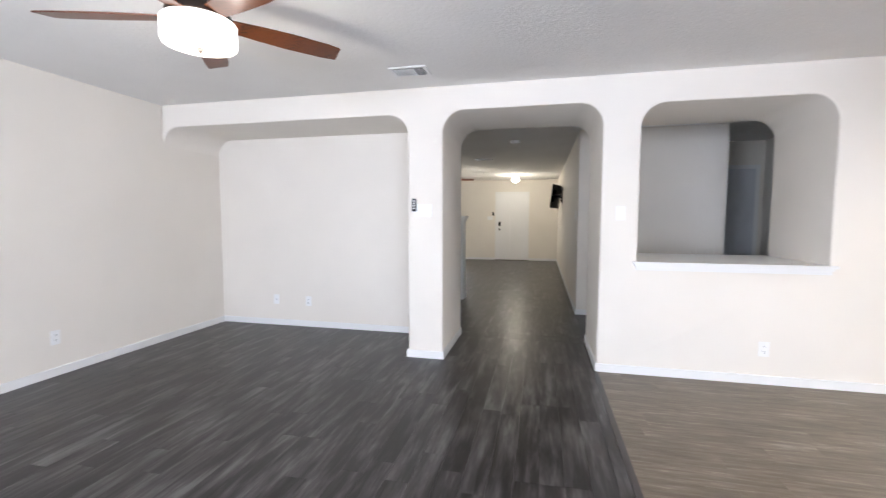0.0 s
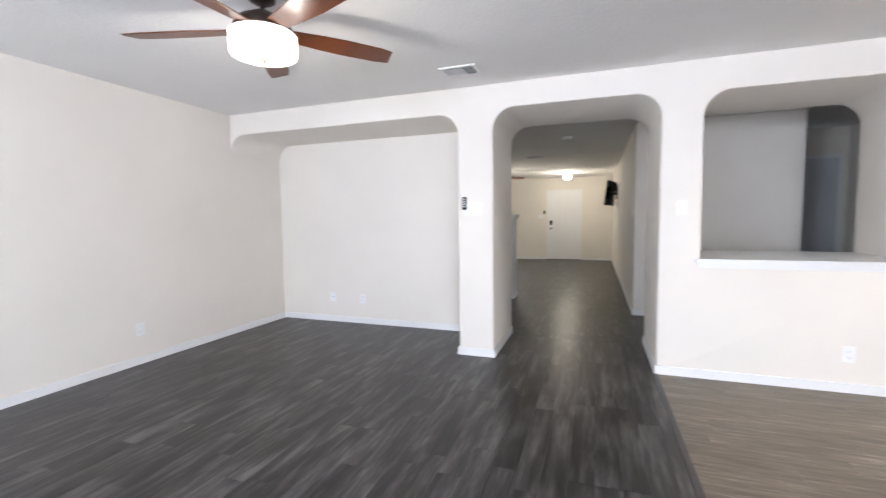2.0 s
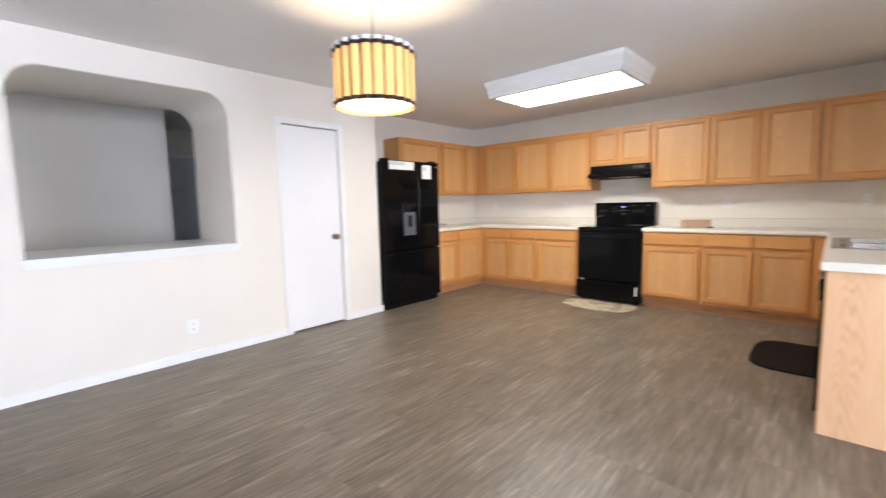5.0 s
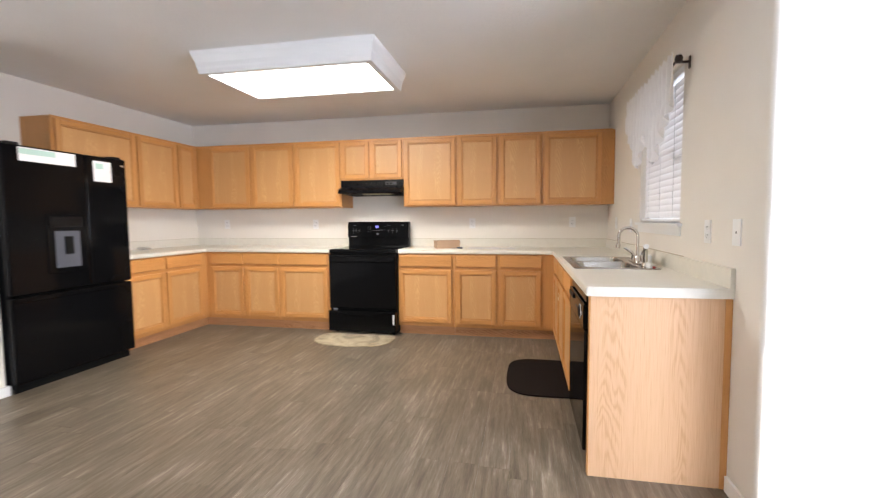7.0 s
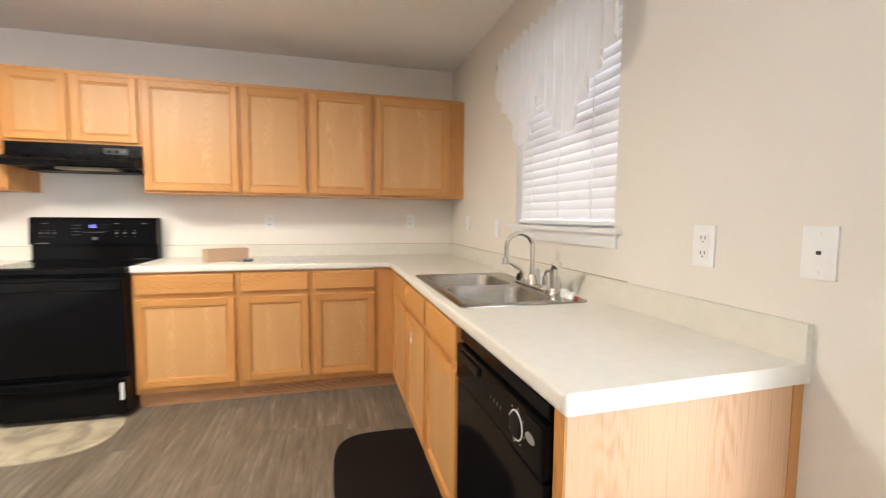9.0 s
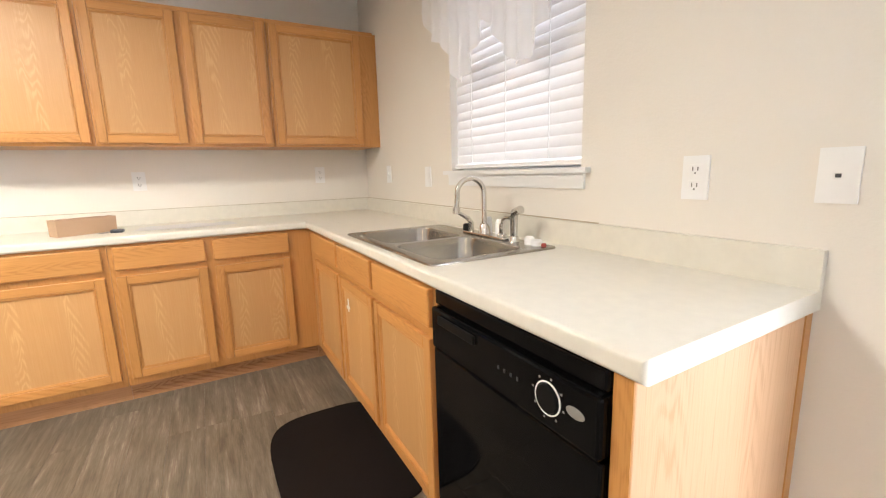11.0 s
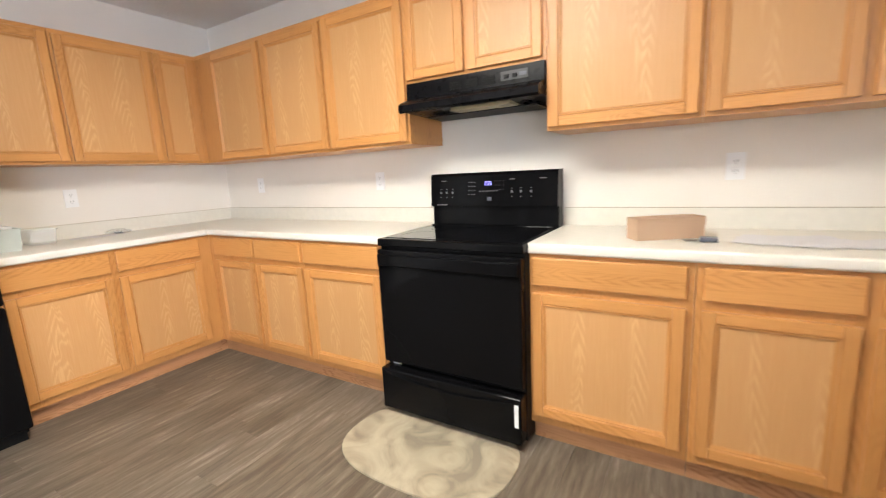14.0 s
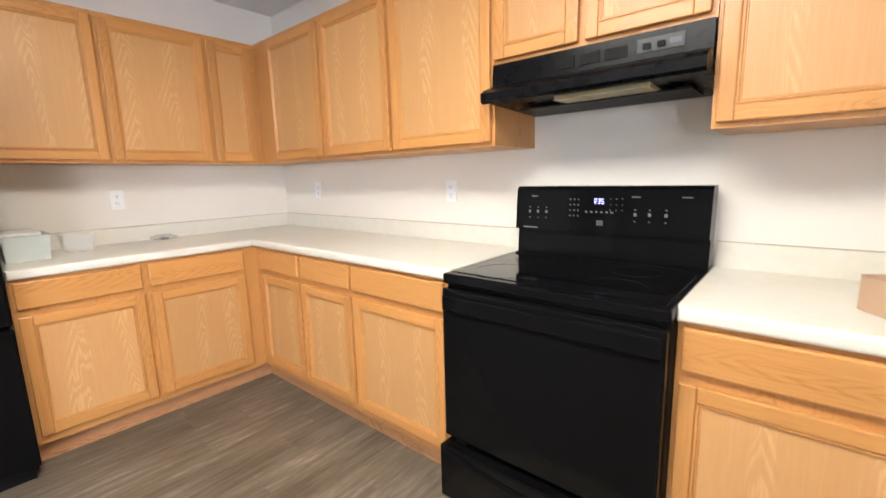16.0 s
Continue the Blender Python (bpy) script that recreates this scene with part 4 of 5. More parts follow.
def sink():
    x0, x1, y0, y1 = 4.500, 5.350, -0.350, 0.160
    t = thing("kitchen_sink", (4.92, -0.1, CT1), "brushed steel double-bowl drop-in sink", "sink")

    def rr(a0, a1, c0, c1, r):
        return arc(a1 - r, c1 - r, r, 0, 90, 5) + arc(a0 + r, c1 - r, r, 90, 180, 5) + arc(a0 + r, c0 + r, r, 180, 270, 5) + arc(a1 - r, c0 + r, r, 270, 360, 5)
    bowls = [(4.545, 4.905, -0.235, 0.112), (4.935, 5.295, -0.235, 0.112)]
    bm = slab(rr(x0, x1, y0, y1, 0.03), [rr(*b, 0.06) for b in bowls], CT1 + 0.0005, CT1 + 0.006)
    bevel_where(bm, lambda p: p.z > CT1 + 0.005, 0.002, 2)
    smooth(part("rim", bm, STEEL, t))
    for b in bowls:
        bm = bmesh.new()
        rings = []
        for ins, z, r in ((0, CT1 + 0.004, 0.06), (0.004, CT1 - 0.02, 0.06), (0.016, CT1 - 0.13, 0.06), (0.03, CT1 - 0.155, 0.055), (0.06, CT1 - 0.165, 0.045)):
            rings.append([bm.verts.new((a, c, z)) for a, c in rr(b[0] + ins, b[1] - ins, b[2] + ins, b[3] - ins, r)])
        for p, q in zip(rings, rings[1:]):
            for k in range(len(p)):
                bm.faces.new((p[k], p[(k + 1) % len(p)], q[(k + 1) % len(q)], q[k]))
        bm.faces.new(rings[-1])
        smooth(part("bowl", bm, STEEL, t, "brushed steel bowl"), 60)
        cx, cy = (b[0] + b[1]) / 2, (b[2] + b[3]) / 2
        smooth(part("drain", lathe(bmesh.new(), [(0.0, CT1 - 0.160), (0.03, CT1 - 0.160), (0.042, CT1 - 0.162), (0.045, CT1 - 0.1645)], (cx, cy), 20), CHROME, t))
    return t


sink()


def faucet():
    t = thing("faucet", (4.867, -0.30, CT1 + 0.006), "nickel gooseneck kitchen faucet with lever handle", "faucet")
    z = CT1 + 0.006
    part("deck_plate", boxes((4.717, 5.017, -0.335, -0.272, z, z + 0.010), bevel=0.004), CHROME, t)
    smooth(part("base", lathe(bmesh.new(), [(0, z), (0.026, z), (0.024, z + 0.03), (0.016, z + 0.05), (0, z + 0.05)], (4.887, -0.30), 20), CHROME, t))
    pts = [(4.887, -0.30, z + 0.04), (4.887, -0.30, z + 0.18)]
    pts += [(4.887 + 0.02 * a / 195, -0.30 + 0.06 - 0.06 * math.cos(radians(a)), z + 0.18 + 0.06 * math.sin(radians(a))) for a in range(15, 196, 15)]
    pts.append((4.909, -0.178, z + 0.12))
    smooth(part("spout", tube(bmesh.new(), pts, 0.0105, 14), CHROME, t))
    smooth(part("aerator", tube(bmesh.new(), [(4.909, -0.178, z + 0.125), (4.909, -0.176, z + 0.098)], 0.0155, 14), CHROME, t))
    smooth(part("handle", tube(bmesh.new(), [(4.987, -0.30, z + 0.008), (4.987, -0.30, z + 0.045), (4.989, -0.285, z + 0.065), (5.002, -0.24, z + 0.095)], 0.013, 12, 0.008), CHROME, t, "nickel lever"))


faucet()
z = CT1 + 0.006
t = thing("spray_head", (4.69, -0.30, z), "nickel side spray standing in its holder", "sprayer")
smooth(part("holder", lathe(bmesh.new(), [(0, z), (0.022, z), (0.018, z + 0.02), (0, z + 0.022)], (4.69, -0.30), 18), CHROME, t))
smooth(part("body", tube(bmesh.new(), [(4.69, -0.30, z + 0.015), (4.69, -0.30, z + 0.095), (4.682, -0.298, z + 0.112), (4.638, -0.29, z + 0.125)], 0.014, 12, 0.016), CHROME, t))
t = thing("soap_dispenser", (4.765, -0.30, z), "short nickel soap dispenser beside the faucet", "dispenser")
smooth(part("base", lathe(bmesh.new(), [(0, z), (0.022, z), (0.020, z + 0.018), (0.011, z + 0.024), (0.011, z + 0.06), (0, z + 0.062)], (4.765, -0.30), 18), CHROME, t))
smooth(part("nozzle", tube(bmesh.new(), [(4.765, -0.30, z + 0.05), (4.760, -0.30, z + 0.075), (4.740, -0.298, z + 0.088), (4.712, -0.295, z + 0.088)], 0.007, 10), CHROME, t))
for i, (sx, sy, mat, lab, r, hh) in enumerate(((4.735, -0.335, PLATE, "small white bottle behind the faucet", 0.016, 0.065), (4.83, -0.337, PLATE, "small white bottle behind the faucet", 0.018, 0.07), (4.60, -0.30, PLATE, "small white plastic cap on the sink edge", 0.018, 0.03), (4.565, -0.305, PLATE, "small white plastic stopper on the sink edge", 0.02, 0.022), (4.535, -0.31, RED, "small red plastic cap on the sink edge", 0.009, 0.012), (4.905, -0.335, PLATE, "small white bottle behind the faucet", 0.016, 0.075), (5.05, -0.318, BLACKM, "small black bottle cap behind the sink", 0.019, 0.035))):
    smooth(solid("cap", lathe(bmesh.new(), [(0, z), (r, z), (r, z + hh * 0.8), (r * 0.7, z + hh), (0, z + hh)], (sx, sy), 16), mat, lab, "cap"))


BADGE = plain("badge_grey", (0.27, 0.26, 0.245), 0.4)


def dishwasher():
    x0, x1 = 3.847, 4.452
    t = thing("dishwasher", ((x0 + x1) / 2, -0.1, 0), "black dishwasher with a round dial under the worktop", "dishwasher")
    f = SF
    part("body", boxes((x0, x1, YS + 0.02, f - 0.03, 0.1, 0.868)), BLACKM, t)
    part("door", boxes((x0 + 0.003, x1 - 0.003, f - 0.03, f + 0.02, 0.105, 0.695), bevel=0.005), BLACK, t, "glossy black door")
    p = part("control_panel", boxes((x0 + 0.003, x1 - 0.003, f - 0.03, f + 0.026, 0.700, 0.820), bevel=0.008), BLACK, t, "glossy black control panel")
    part("top_trim", boxes((x0 + 0.003, x1 - 0.003, f - 0.03, f + 0.012, 0.825, 0.868), bevel=0.006), BLACK, t)
    part("toe_panel", boxes((x0, x1, f - 0.07, f - 0.05, 0.0, 0.1)), BLACKM, t)

    def disc(name, prof, cx, cz, mat, lab=""):
        bm = lathe(bmesh.new(), prof, (0, 0), 28)
        bmesh.ops.rotate(bm, matrix=Matrix.Rotation(radians(-90), 3, "X"), verts=bm.verts)
        bmesh.ops.translate(bm, vec=(cx, f + 0.026, cz), verts=bm.verts)
        return smooth(part(name, bm, mat, p, lab))
    disc("dial_ring", [(0.0315, 0.0), (0.0345, 0.0), (0.0345, 0.002), (0.0315, 0.002)], 3.973, 0.764, PLATE, "pale scale ring round the dial")
    disc("dial", [(0.0, 0.0), (0.030, 0.0), (0.027, 0.006), (0.0, 0.007)], 3.973, 0.764, BLACKM, "black round dial")
    bm = lathe(bmesh.new(), [(0.0, 0.0), (0.022, 0.0), (0.021, 0.0015), (0.0, 0.0015)], (0, 0), 28)
    bmesh.ops.rotate(bm, matrix=Matrix.Rotation(radians(-90), 3, "X"), verts=bm.verts)
    bmesh.ops.scale(bm, vec=(1.0, 1.0, 0.5), verts=bm.verts)
    bmesh.ops.translate(bm, vec=(3.904, f + 0.026, 0.768), verts=bm.verts)
    part("badge", bm, BADGE, p, "oval grey badge")
    for k in range(8):
        a = math.tau * k / 8 + 0.2
        part("scale_mark", boxes((3.971 + 0.042 * math.cos(a), 3.975 + 0.042 * math.cos(a), f + 0.026, f + 0.0268, 0.762 + 0.042 * math.sin(a), 0.766 + 0.042 * math.sin(a))), BADGE, p)
    for k in range(4):
        part("button", boxes((4.06 + 0.022 * k, 4.066 + 0.022 * k, f + 0.026, f + 0.0275, 0.760, 0.768)), DIM, p, "small dim mark")
    part("latch", boxes((4.22, 4.40, f + 0.026, f + 0.034, 0.782, 0.806), bevel=0.003), BLACKM, p, "recessed door latch")


dishwasher()


def stove():
    y0, y1, xf = 1.784, 2.534, 6.04
    t = thing("kitchen_range", (6.35, 2.16, 0), "black free-standing electric range with a glass cooktop", "stove")
    part("body", boxes((xf + 0.02, 6.62, y0, y1, 0.03, 0.880)), BLACKM, t)
    bm = boxes((xf - 0.01, 6.60, y0 - 0.002, y1 + 0.002, 0.880, 0.918), bevel=0.008, seg=3)
    part("cooktop_rim", bm, BLACK, t)
    ct = part("cooktop", boxes((xf + 0.03, 6.55, y0 + 0.018, y1 - 0.018, 0.918, 0.9205)), GLASSK, t, "black glass cooktop")
    for bx, by, br in ((6.18, 1.98, 0.10), (6.18, 2.36, 0.115), (6.42, 1.98, 0.085), (6.42, 2.36, 0.085)):
        part("burner_ring", lathe(bmesh.new(), [(br - 0.002, 0.921), (br, 0.9213), (br + 0.002, 0.921)], (bx, by), 40), BURN, ct)
    d = part("oven_door", boxes((xf - 0.022, xf + 0.02, y0 + 0.003, y1 - 0.003, 0.285, 0.866), bevel=0.008, seg=3), BLACK, t, "glossy black oven door")
    part("window", boxes((xf - 0.0235, xf - 0.022, y0 + 0.15, y1 - 0.15, 0.40, 0.70)), BLACK, d, "dark oven window")
    part("handle", boxes((xf - 0.036, xf - 0.020, y0 + 0.012, y1 - 0.012, 0.786, 0.846), bevel=0.007, seg=3), BLACK, d, "black full-width grip")
    w = part("drawer", boxes((xf - 0.055, xf + 0.02, y0 + 0.001, y1 - 0.001, 0.045, 0.262), bevel=0.008, seg=3), BLACK, t, "black storage drawer")
    bm = bmesh.new()
    cols = []
    for i in range(13):
        s = i / 12
        yy = y0 + 0.03 + (y1 - y0 - 0.06) * s
        dz = 0.032 * math.sin(math.pi * s)
        cols.append([bm.verts.new((xf - 0.056 - o, yy, 0.252 - dz + zz)) for o, zz in ((0, 0), (0.012, -0.004), (0.012, -0.012), (0, -0.016))])
    for p, q in zip(cols, cols[1:]):
        for m in range(4):
            bm.faces.new((p[m], q[m], q[(m + 1) % 4], p[(m + 1) % 4]))
    smooth(part("drawer_pull", bm, BLACK, w, "curved black lip"))
    part("label", boxes((xf - 0.0565, xf - 0.055, y0 + 0.012, y0 + 0.03, 0.13, 0.235)), PLATE, w, "white sticker strip")
    part("label", boxes((xf + 0.012, xf + 0.0195, y1 - 0.075, y1 - 0.03, 0.26, 0.275)), PLATE, w, "small white sticker")
    for fy in (y0 + 0.05, y1 - 0.05):
        for fx in (xf + 0.06, 6.55):
            smooth(part("foot", lathe(bmesh.new(), [(0, 0), (0.018, 0), (0.018, 0.032), (0, 0.032)], (fx, fy), 12), BLACKM, t))
    # control console: a stepped back, leaning slightly away
    bm = bmesh.new()
    prof = [(6.563, 0.918), (6.570, 1.024), (6.543, 1.029), (6.556, 1.197), (6.570, 1.211), (6.64, 1.211), (6.64, 0.918)]
    ends = [[bm.verts.new((x, y, zz)) for x, zz in prof] for y in (y0 + 0.002, y1 - 0.002)]
    for k in range(len(prof)):
        bm.faces.new((ends[0][k], ends[0][(k + 1) % len(prof)], ends[1][(k + 1) % len(prof)], ends[1][k]))
    bm.faces.new(ends[0])
    bm.faces.new(ends[1])
    bevel_where(bm, lambda p: p.z > 1.0, 0.004, 2)
    c = part("console", bm, BLACK, t, "black sloping control console")

    def on(a0, a1, z0, z1, mat, name, lab=""):
        z0, z1, a0, a1 = z0 - 0.008, z1 - 0.008, a0 - 0.005, a1 - 0.005
        xx = 6.543 + 0.013 * ((z0 + z1) / 2 - 1.029) / 0.168
        part(name, boxes((xx - 0.0009, xx + 0.003, a0, a1, z0, z1)), mat, c, lab)
    part("ledge", boxes((6.507, 6.563, y0 + 0.02, y1 - 0.02, 0.918, 0.928), bevel=0.003), BLACK, c)
    # clock digits as seven-segment bars
    yc = 2.185
    for k, seg in enumerate(("ADGEFB"[:6], "ABCDG", "AFGCD")):
        cy = yc - 0.013 * k
        bars = {"A": (0, 0.018), "G": (0, 0.009), "D": (0, 0.0), "F": (1, 0.009), "E": (1, 0.0), "B": (-1, 0.009), "C": (-1, 0.0)}
        for s in seg:
            side, dz = bars[s]
            if side == 0:
                on(cy - 0.004, cy + 0.004, 1.150 + dz, 1.1525 + dz, DIGIT, "clock_segment")
            else:
                on(cy + side * 0.004 - 0.001, cy + side * 0.004 + 0.001, 1.1515 + dz, 1.160 + dz, DIGIT, "clock_segment")
    for r in range(4):
        for q in range(3):
            yy = 2.285 - 0.017 * q
            on(yy, yy + 0.007, 1.098 + 0.022 * r, 1.103 + 0.022 * r, KEYM, "key_mark")
    for grp in (2.47, 2.432, 2.393, 2.035, 1.985, 1.93):
        for r in range(3):
            on(grp - (0.005 if r == 1 else 0.003), grp + (0.005 if r == 1 else 0.003), 1.085 + 0.022 * r, (1.097 if r == 1 else 1.089) + 0.022 * r, KEYM, "key_mark")
    for r in range(3):
        for q in range(3):
            on(2.125 - 0.022 * q, 2.129 - 0.022 * q, 1.125 + 0.022 * r, 1.128 + 0.022 * r, KEYM, "key_mark")
    for k in range(6):
        on(2.215 - 0.02 * k, 2.225 - 0.02 * k, 1.115, 1.121, KEYM, "key_mark")
    for a0, a1 in ((2.435, 2.465), (2.02, 2.05), (1.85, 1.885)):
        on(a0, a1, 1.176, 1.180, KEYM, "label_bar")
    on(2.152, 2.178, 1.066, 1.086, GREYP, "badge", "small square badge")
    on(2.43, 2.50, 1.0425, 1.0465, SILVER, "label_bar", "pale printed bar")


def hood():
    y0, y1 = 1.783, 2.512
    t = thing("range_hood", (6.45, 2.15, 1.69), "black under-cabinet range hood", "range hood")
    prof = [(XW - 0.002, 1.677), (6.335, 1.677), (6.330, 1.598), (6.27, 1.576), (6.248, 1.562), (6.248, 1.534), (6.262, 1.525), (6.30, 1.534), (XW - 0.002, 1.516)]
    bm = bmesh.new()
    ends = [[bm.verts.new((x, y, zz)) for x, zz in prof] for y in (y0, y1)]
    for k in range(len(prof)):
        bm.faces.new((ends[0][k], ends[0][(k + 1) % len(prof)], ends[1][(k + 1) % len(prof)], ends[1][k]))
    bm.faces.new(ends[0])
    bm.faces.new(ends[1])
    bevel_where(bm, lambda p: p.x < 6.34, 0.003, 2)
    h = part("canopy", bm, HOODB, t)
    for k in range(3):
        part("grille", boxes((6.328, 6.331, 2.185 - 0.085 * k, 2.255 - 0.085 * k, 1.614, 1.651)), BLACKM, h, "slotted air grille")
        for j in range(4):
            part("slot", boxes((6.3265, 6.328, 2.190 - 0.085 * k, 2.250 - 0.085 * k, 1.617 + 0.009 * j, 1.621 + 0.009 * j)), BLACKM, h)
    part("switch_plate", boxes((6.3270, 6.3295, 1.855, 1.985, 1.617, 1.656)), DIM, h, "grey switch plate")
    for k in range(2):
        part("switch", boxes((6.321, 6.328, 1.945 - 0.04 * k, 1.968 - 0.04 * k, 1.624, 1.641), bevel=0.002, seg=1), BLACKM, h, "rocker switch")
    part("label_bar", boxes((6.3255, 6.328, 1.862, 1.895, 1.629, 1.644)), GREYP, h)
    part("lamp_lens", boxes((6.33, 6.47, 1.945, 2.255, 1.516, 1.532)), CARD2, h, "cream lamp lens under the hood")
    part("filter", boxes((6.43, 6.62, 1.85, 2.45, 1.512, 1.518)), BLACKM, h)


HOODB = plain("hood_enamel", (0.004, 0.004, 0.005), 0.28, 0.0, 0.2, 30.0, 0.02, 0.10)
KEYM = plain("key_print", (0.15, 0.15, 0.155), 0.5)
BURN = plain("burner_print", (0.009, 0.009, 0.010), 0.2)
CARD2 = plain("lamp_lens_cream", (0.44, 0.39, 0.23), 0.35)
stove()
hood()


def fridge():
    x0, x1, yf, top = 4.080, 5.013, 3.968, 1.775
    t = thing("refrigerator", ((x0 + x1) / 2, 4.33, 0), "black french-door refrigerator with a water dispenser", "refrigerator")
    part("case", boxes((x0 + 0.006, x1 - 0.006, yf + 0.065, YN - 0.04, 0.035, top - 0.02), bevel=0.005), BLACKM, t)
    xm = 4.652
    l = part("door", boxes((x0, xm - 0.003, yf, yf + 0.06, 0.705, top), bevel=0.012, seg=3), BLACK, t, "glossy black door")
    r = part("door", boxes((xm + 0.003, x1, yf, yf + 0.06, 0.705, top), bevel=0.012, seg=3), BLACK, t, "glossy black door")
    f = part("freezer_drawer", boxes((x0, x1, yf, yf + 0.06, 0.075, 0.695), bevel=0.012, seg=3), BLACK, t, "glossy black bottom drawer")
    part("kick_plate", boxes((x0 + 0.02, x1 - 0.02, yf + 0.05, yf + 0.065, 0.0, 0.07)), BLACKM, t)
    part("grip", boxes((x0 + 0.02, x1 - 0.02, yf - 0.012, yf + 0.002, 0.655, 0.688), bevel=0.005), BLACK, f, "black moulded grip lip")
    part("dispenser", boxes((4.33, 4.625, yf - 0.006, yf + 0.002, 0.84, 1.29), bevel=0.005), BLACK, l, "black dispenser surround")
    part("dispenser_recess", boxes((4.385, 4.57, yf - 0.0075, yf - 0.006, 0.88, 1.16)), GREYP, l, "grey dispenser recess")
    part("dispenser_paddle", boxes((4.45, 4.51, yf - 0.022, yf - 0.0075, 0.98, 1.12), bevel=0.004), BLACKM, l)
    part("dispenser_display", boxes((4.36, 4.595, yf - 0.0075, yf - 0.006, 1.19, 1.27)), GLASSK, l)
    part("note", boxes((4.185, 4.575, yf - 0.002, yf - 0.0005, 1.665, 1.762)), PAPER, l, "white and green paper notice")
    part("note_band", boxes((4.19, 4.43, yf - 0.003, yf - 0.002, 1.715, 1.755)), PAPERG, l, "green heading strip")
    part("note", boxes((4.715, 4.87, yf - 0.002, yf - 0.0005, 1.565, 1.735)), PAPER, r, "white paper note")
    part("note_band", boxes((4.735, 4.80, yf - 0.003, yf - 0.002, 1.67, 1.715)), PAPERG, r, "green printed patch")
    part("badge", boxes((4.96, 4.99, yf - 0.001, yf + 0.001, 1.71, 1.725)), SILVER, r)
    for fx in (x0 + 0.08, x1 - 0.08):
        part("hinge_cap", boxes((fx - 0.04, fx + 0.04, yf + 0.01, yf + 0.1, top, top + 0.018), bevel=0.004), BLACKM, t)


fridge()

# sheer valance on a rod over the sink window


def valance():
    t = thing("curtain", (4.88, YS + 0.06, 2.10), "sheer white valance with a ragged scalloped hem on a dark rod", "curtain")
    yy, zt = YS + 0.075, 2.125
    smooth(part("rod", tube(bmesh.new(), [(4.36, yy, zt - 0.03), (5.445, yy, zt - 0.03)], 0.008, 12), BRONZE, t, "dark bronze rod"))
    for x in (4.35, 5.455):
        smooth(part("finial", lathe(bmesh.new(), [(0, zt - 0.055), (0.016, zt - 0.05), (0.022, zt - 0.03), (0.016, zt - 0.012), (0, zt - 0.006)], (x, yy), 14), BRONZE, t, "round bronze finial"))
    for x in (4.40, 5.38):
        part("bracket", boxes((x - 0.006, x + 0.006, YS + 0.0005, yy, zt - 0.038, zt - 0.026), (x - 0.012, x + 0.012, YS + 0.0005, YS + 0.006, zt - 0.07, zt), bevel=0.002, seg=1), BRONZE, t)
    hem = [(4.38, 1.86), (4.46, 1.80), (4.53, 1.745), (4.60, 1.67), (4.66, 1.585), (4.72, 1.575), (4.80, 1.64), (4.88, 1.755), (4.93, 1.79), (4.98, 1.72), (5.06, 1.61), (5.13, 1.58), (5.19, 1.66), (5.25, 1.77), (5.36, 1.82), (5.42, 1.90), (5.435, 1.95)]

    def hem_at(x):
        for (xa, za), (xb, zb) in zip(hem, hem[1:]):
            if x <= xb:
                return za + (zb - za) * (x - xa) / (xb - xa)
        return hem[-1][1]
    for k, (a, b, off) in enumerate(((4.38, 5.435, 0.0),)):
        bm = bmesh.new()
        nx, nz = 150, 14
        grid = []
        for i in range(nx + 1):
            x = a + (b - a) * i / nx
            lo = hem_at(x) + 0.010 * noise.noise((x * 40, k, 0))
            col = []
            for j in range(nz + 1):
                s = j / nz
                amp = 0.007 + 0.012 * s
                y = yy + 0.02 + off + amp * math.sin(x * 78 + 1.5 * noise.noise((x * 6, s * 2, k))) + 0.006 * noise.noise((x * 20, s * 5, 3))
                ztop = zt + 0.016 + 0.010 * math.sin(x * 78) + 0.008 * noise.noise((x * 30, 0, 7))
                col.append(bm.verts.new((x, y, ztop + (lo - ztop) * s)))
            grid.append(col)
        for p, q in zip(grid, grid[1:]):
            for j in range(nz):
                bm.faces.new((p[j], q[j], q[j + 1], p[j + 1]))
        smooth(part("cloth", bm, SHEER, t), 180)


valance()

# ---- plates on the walls ----


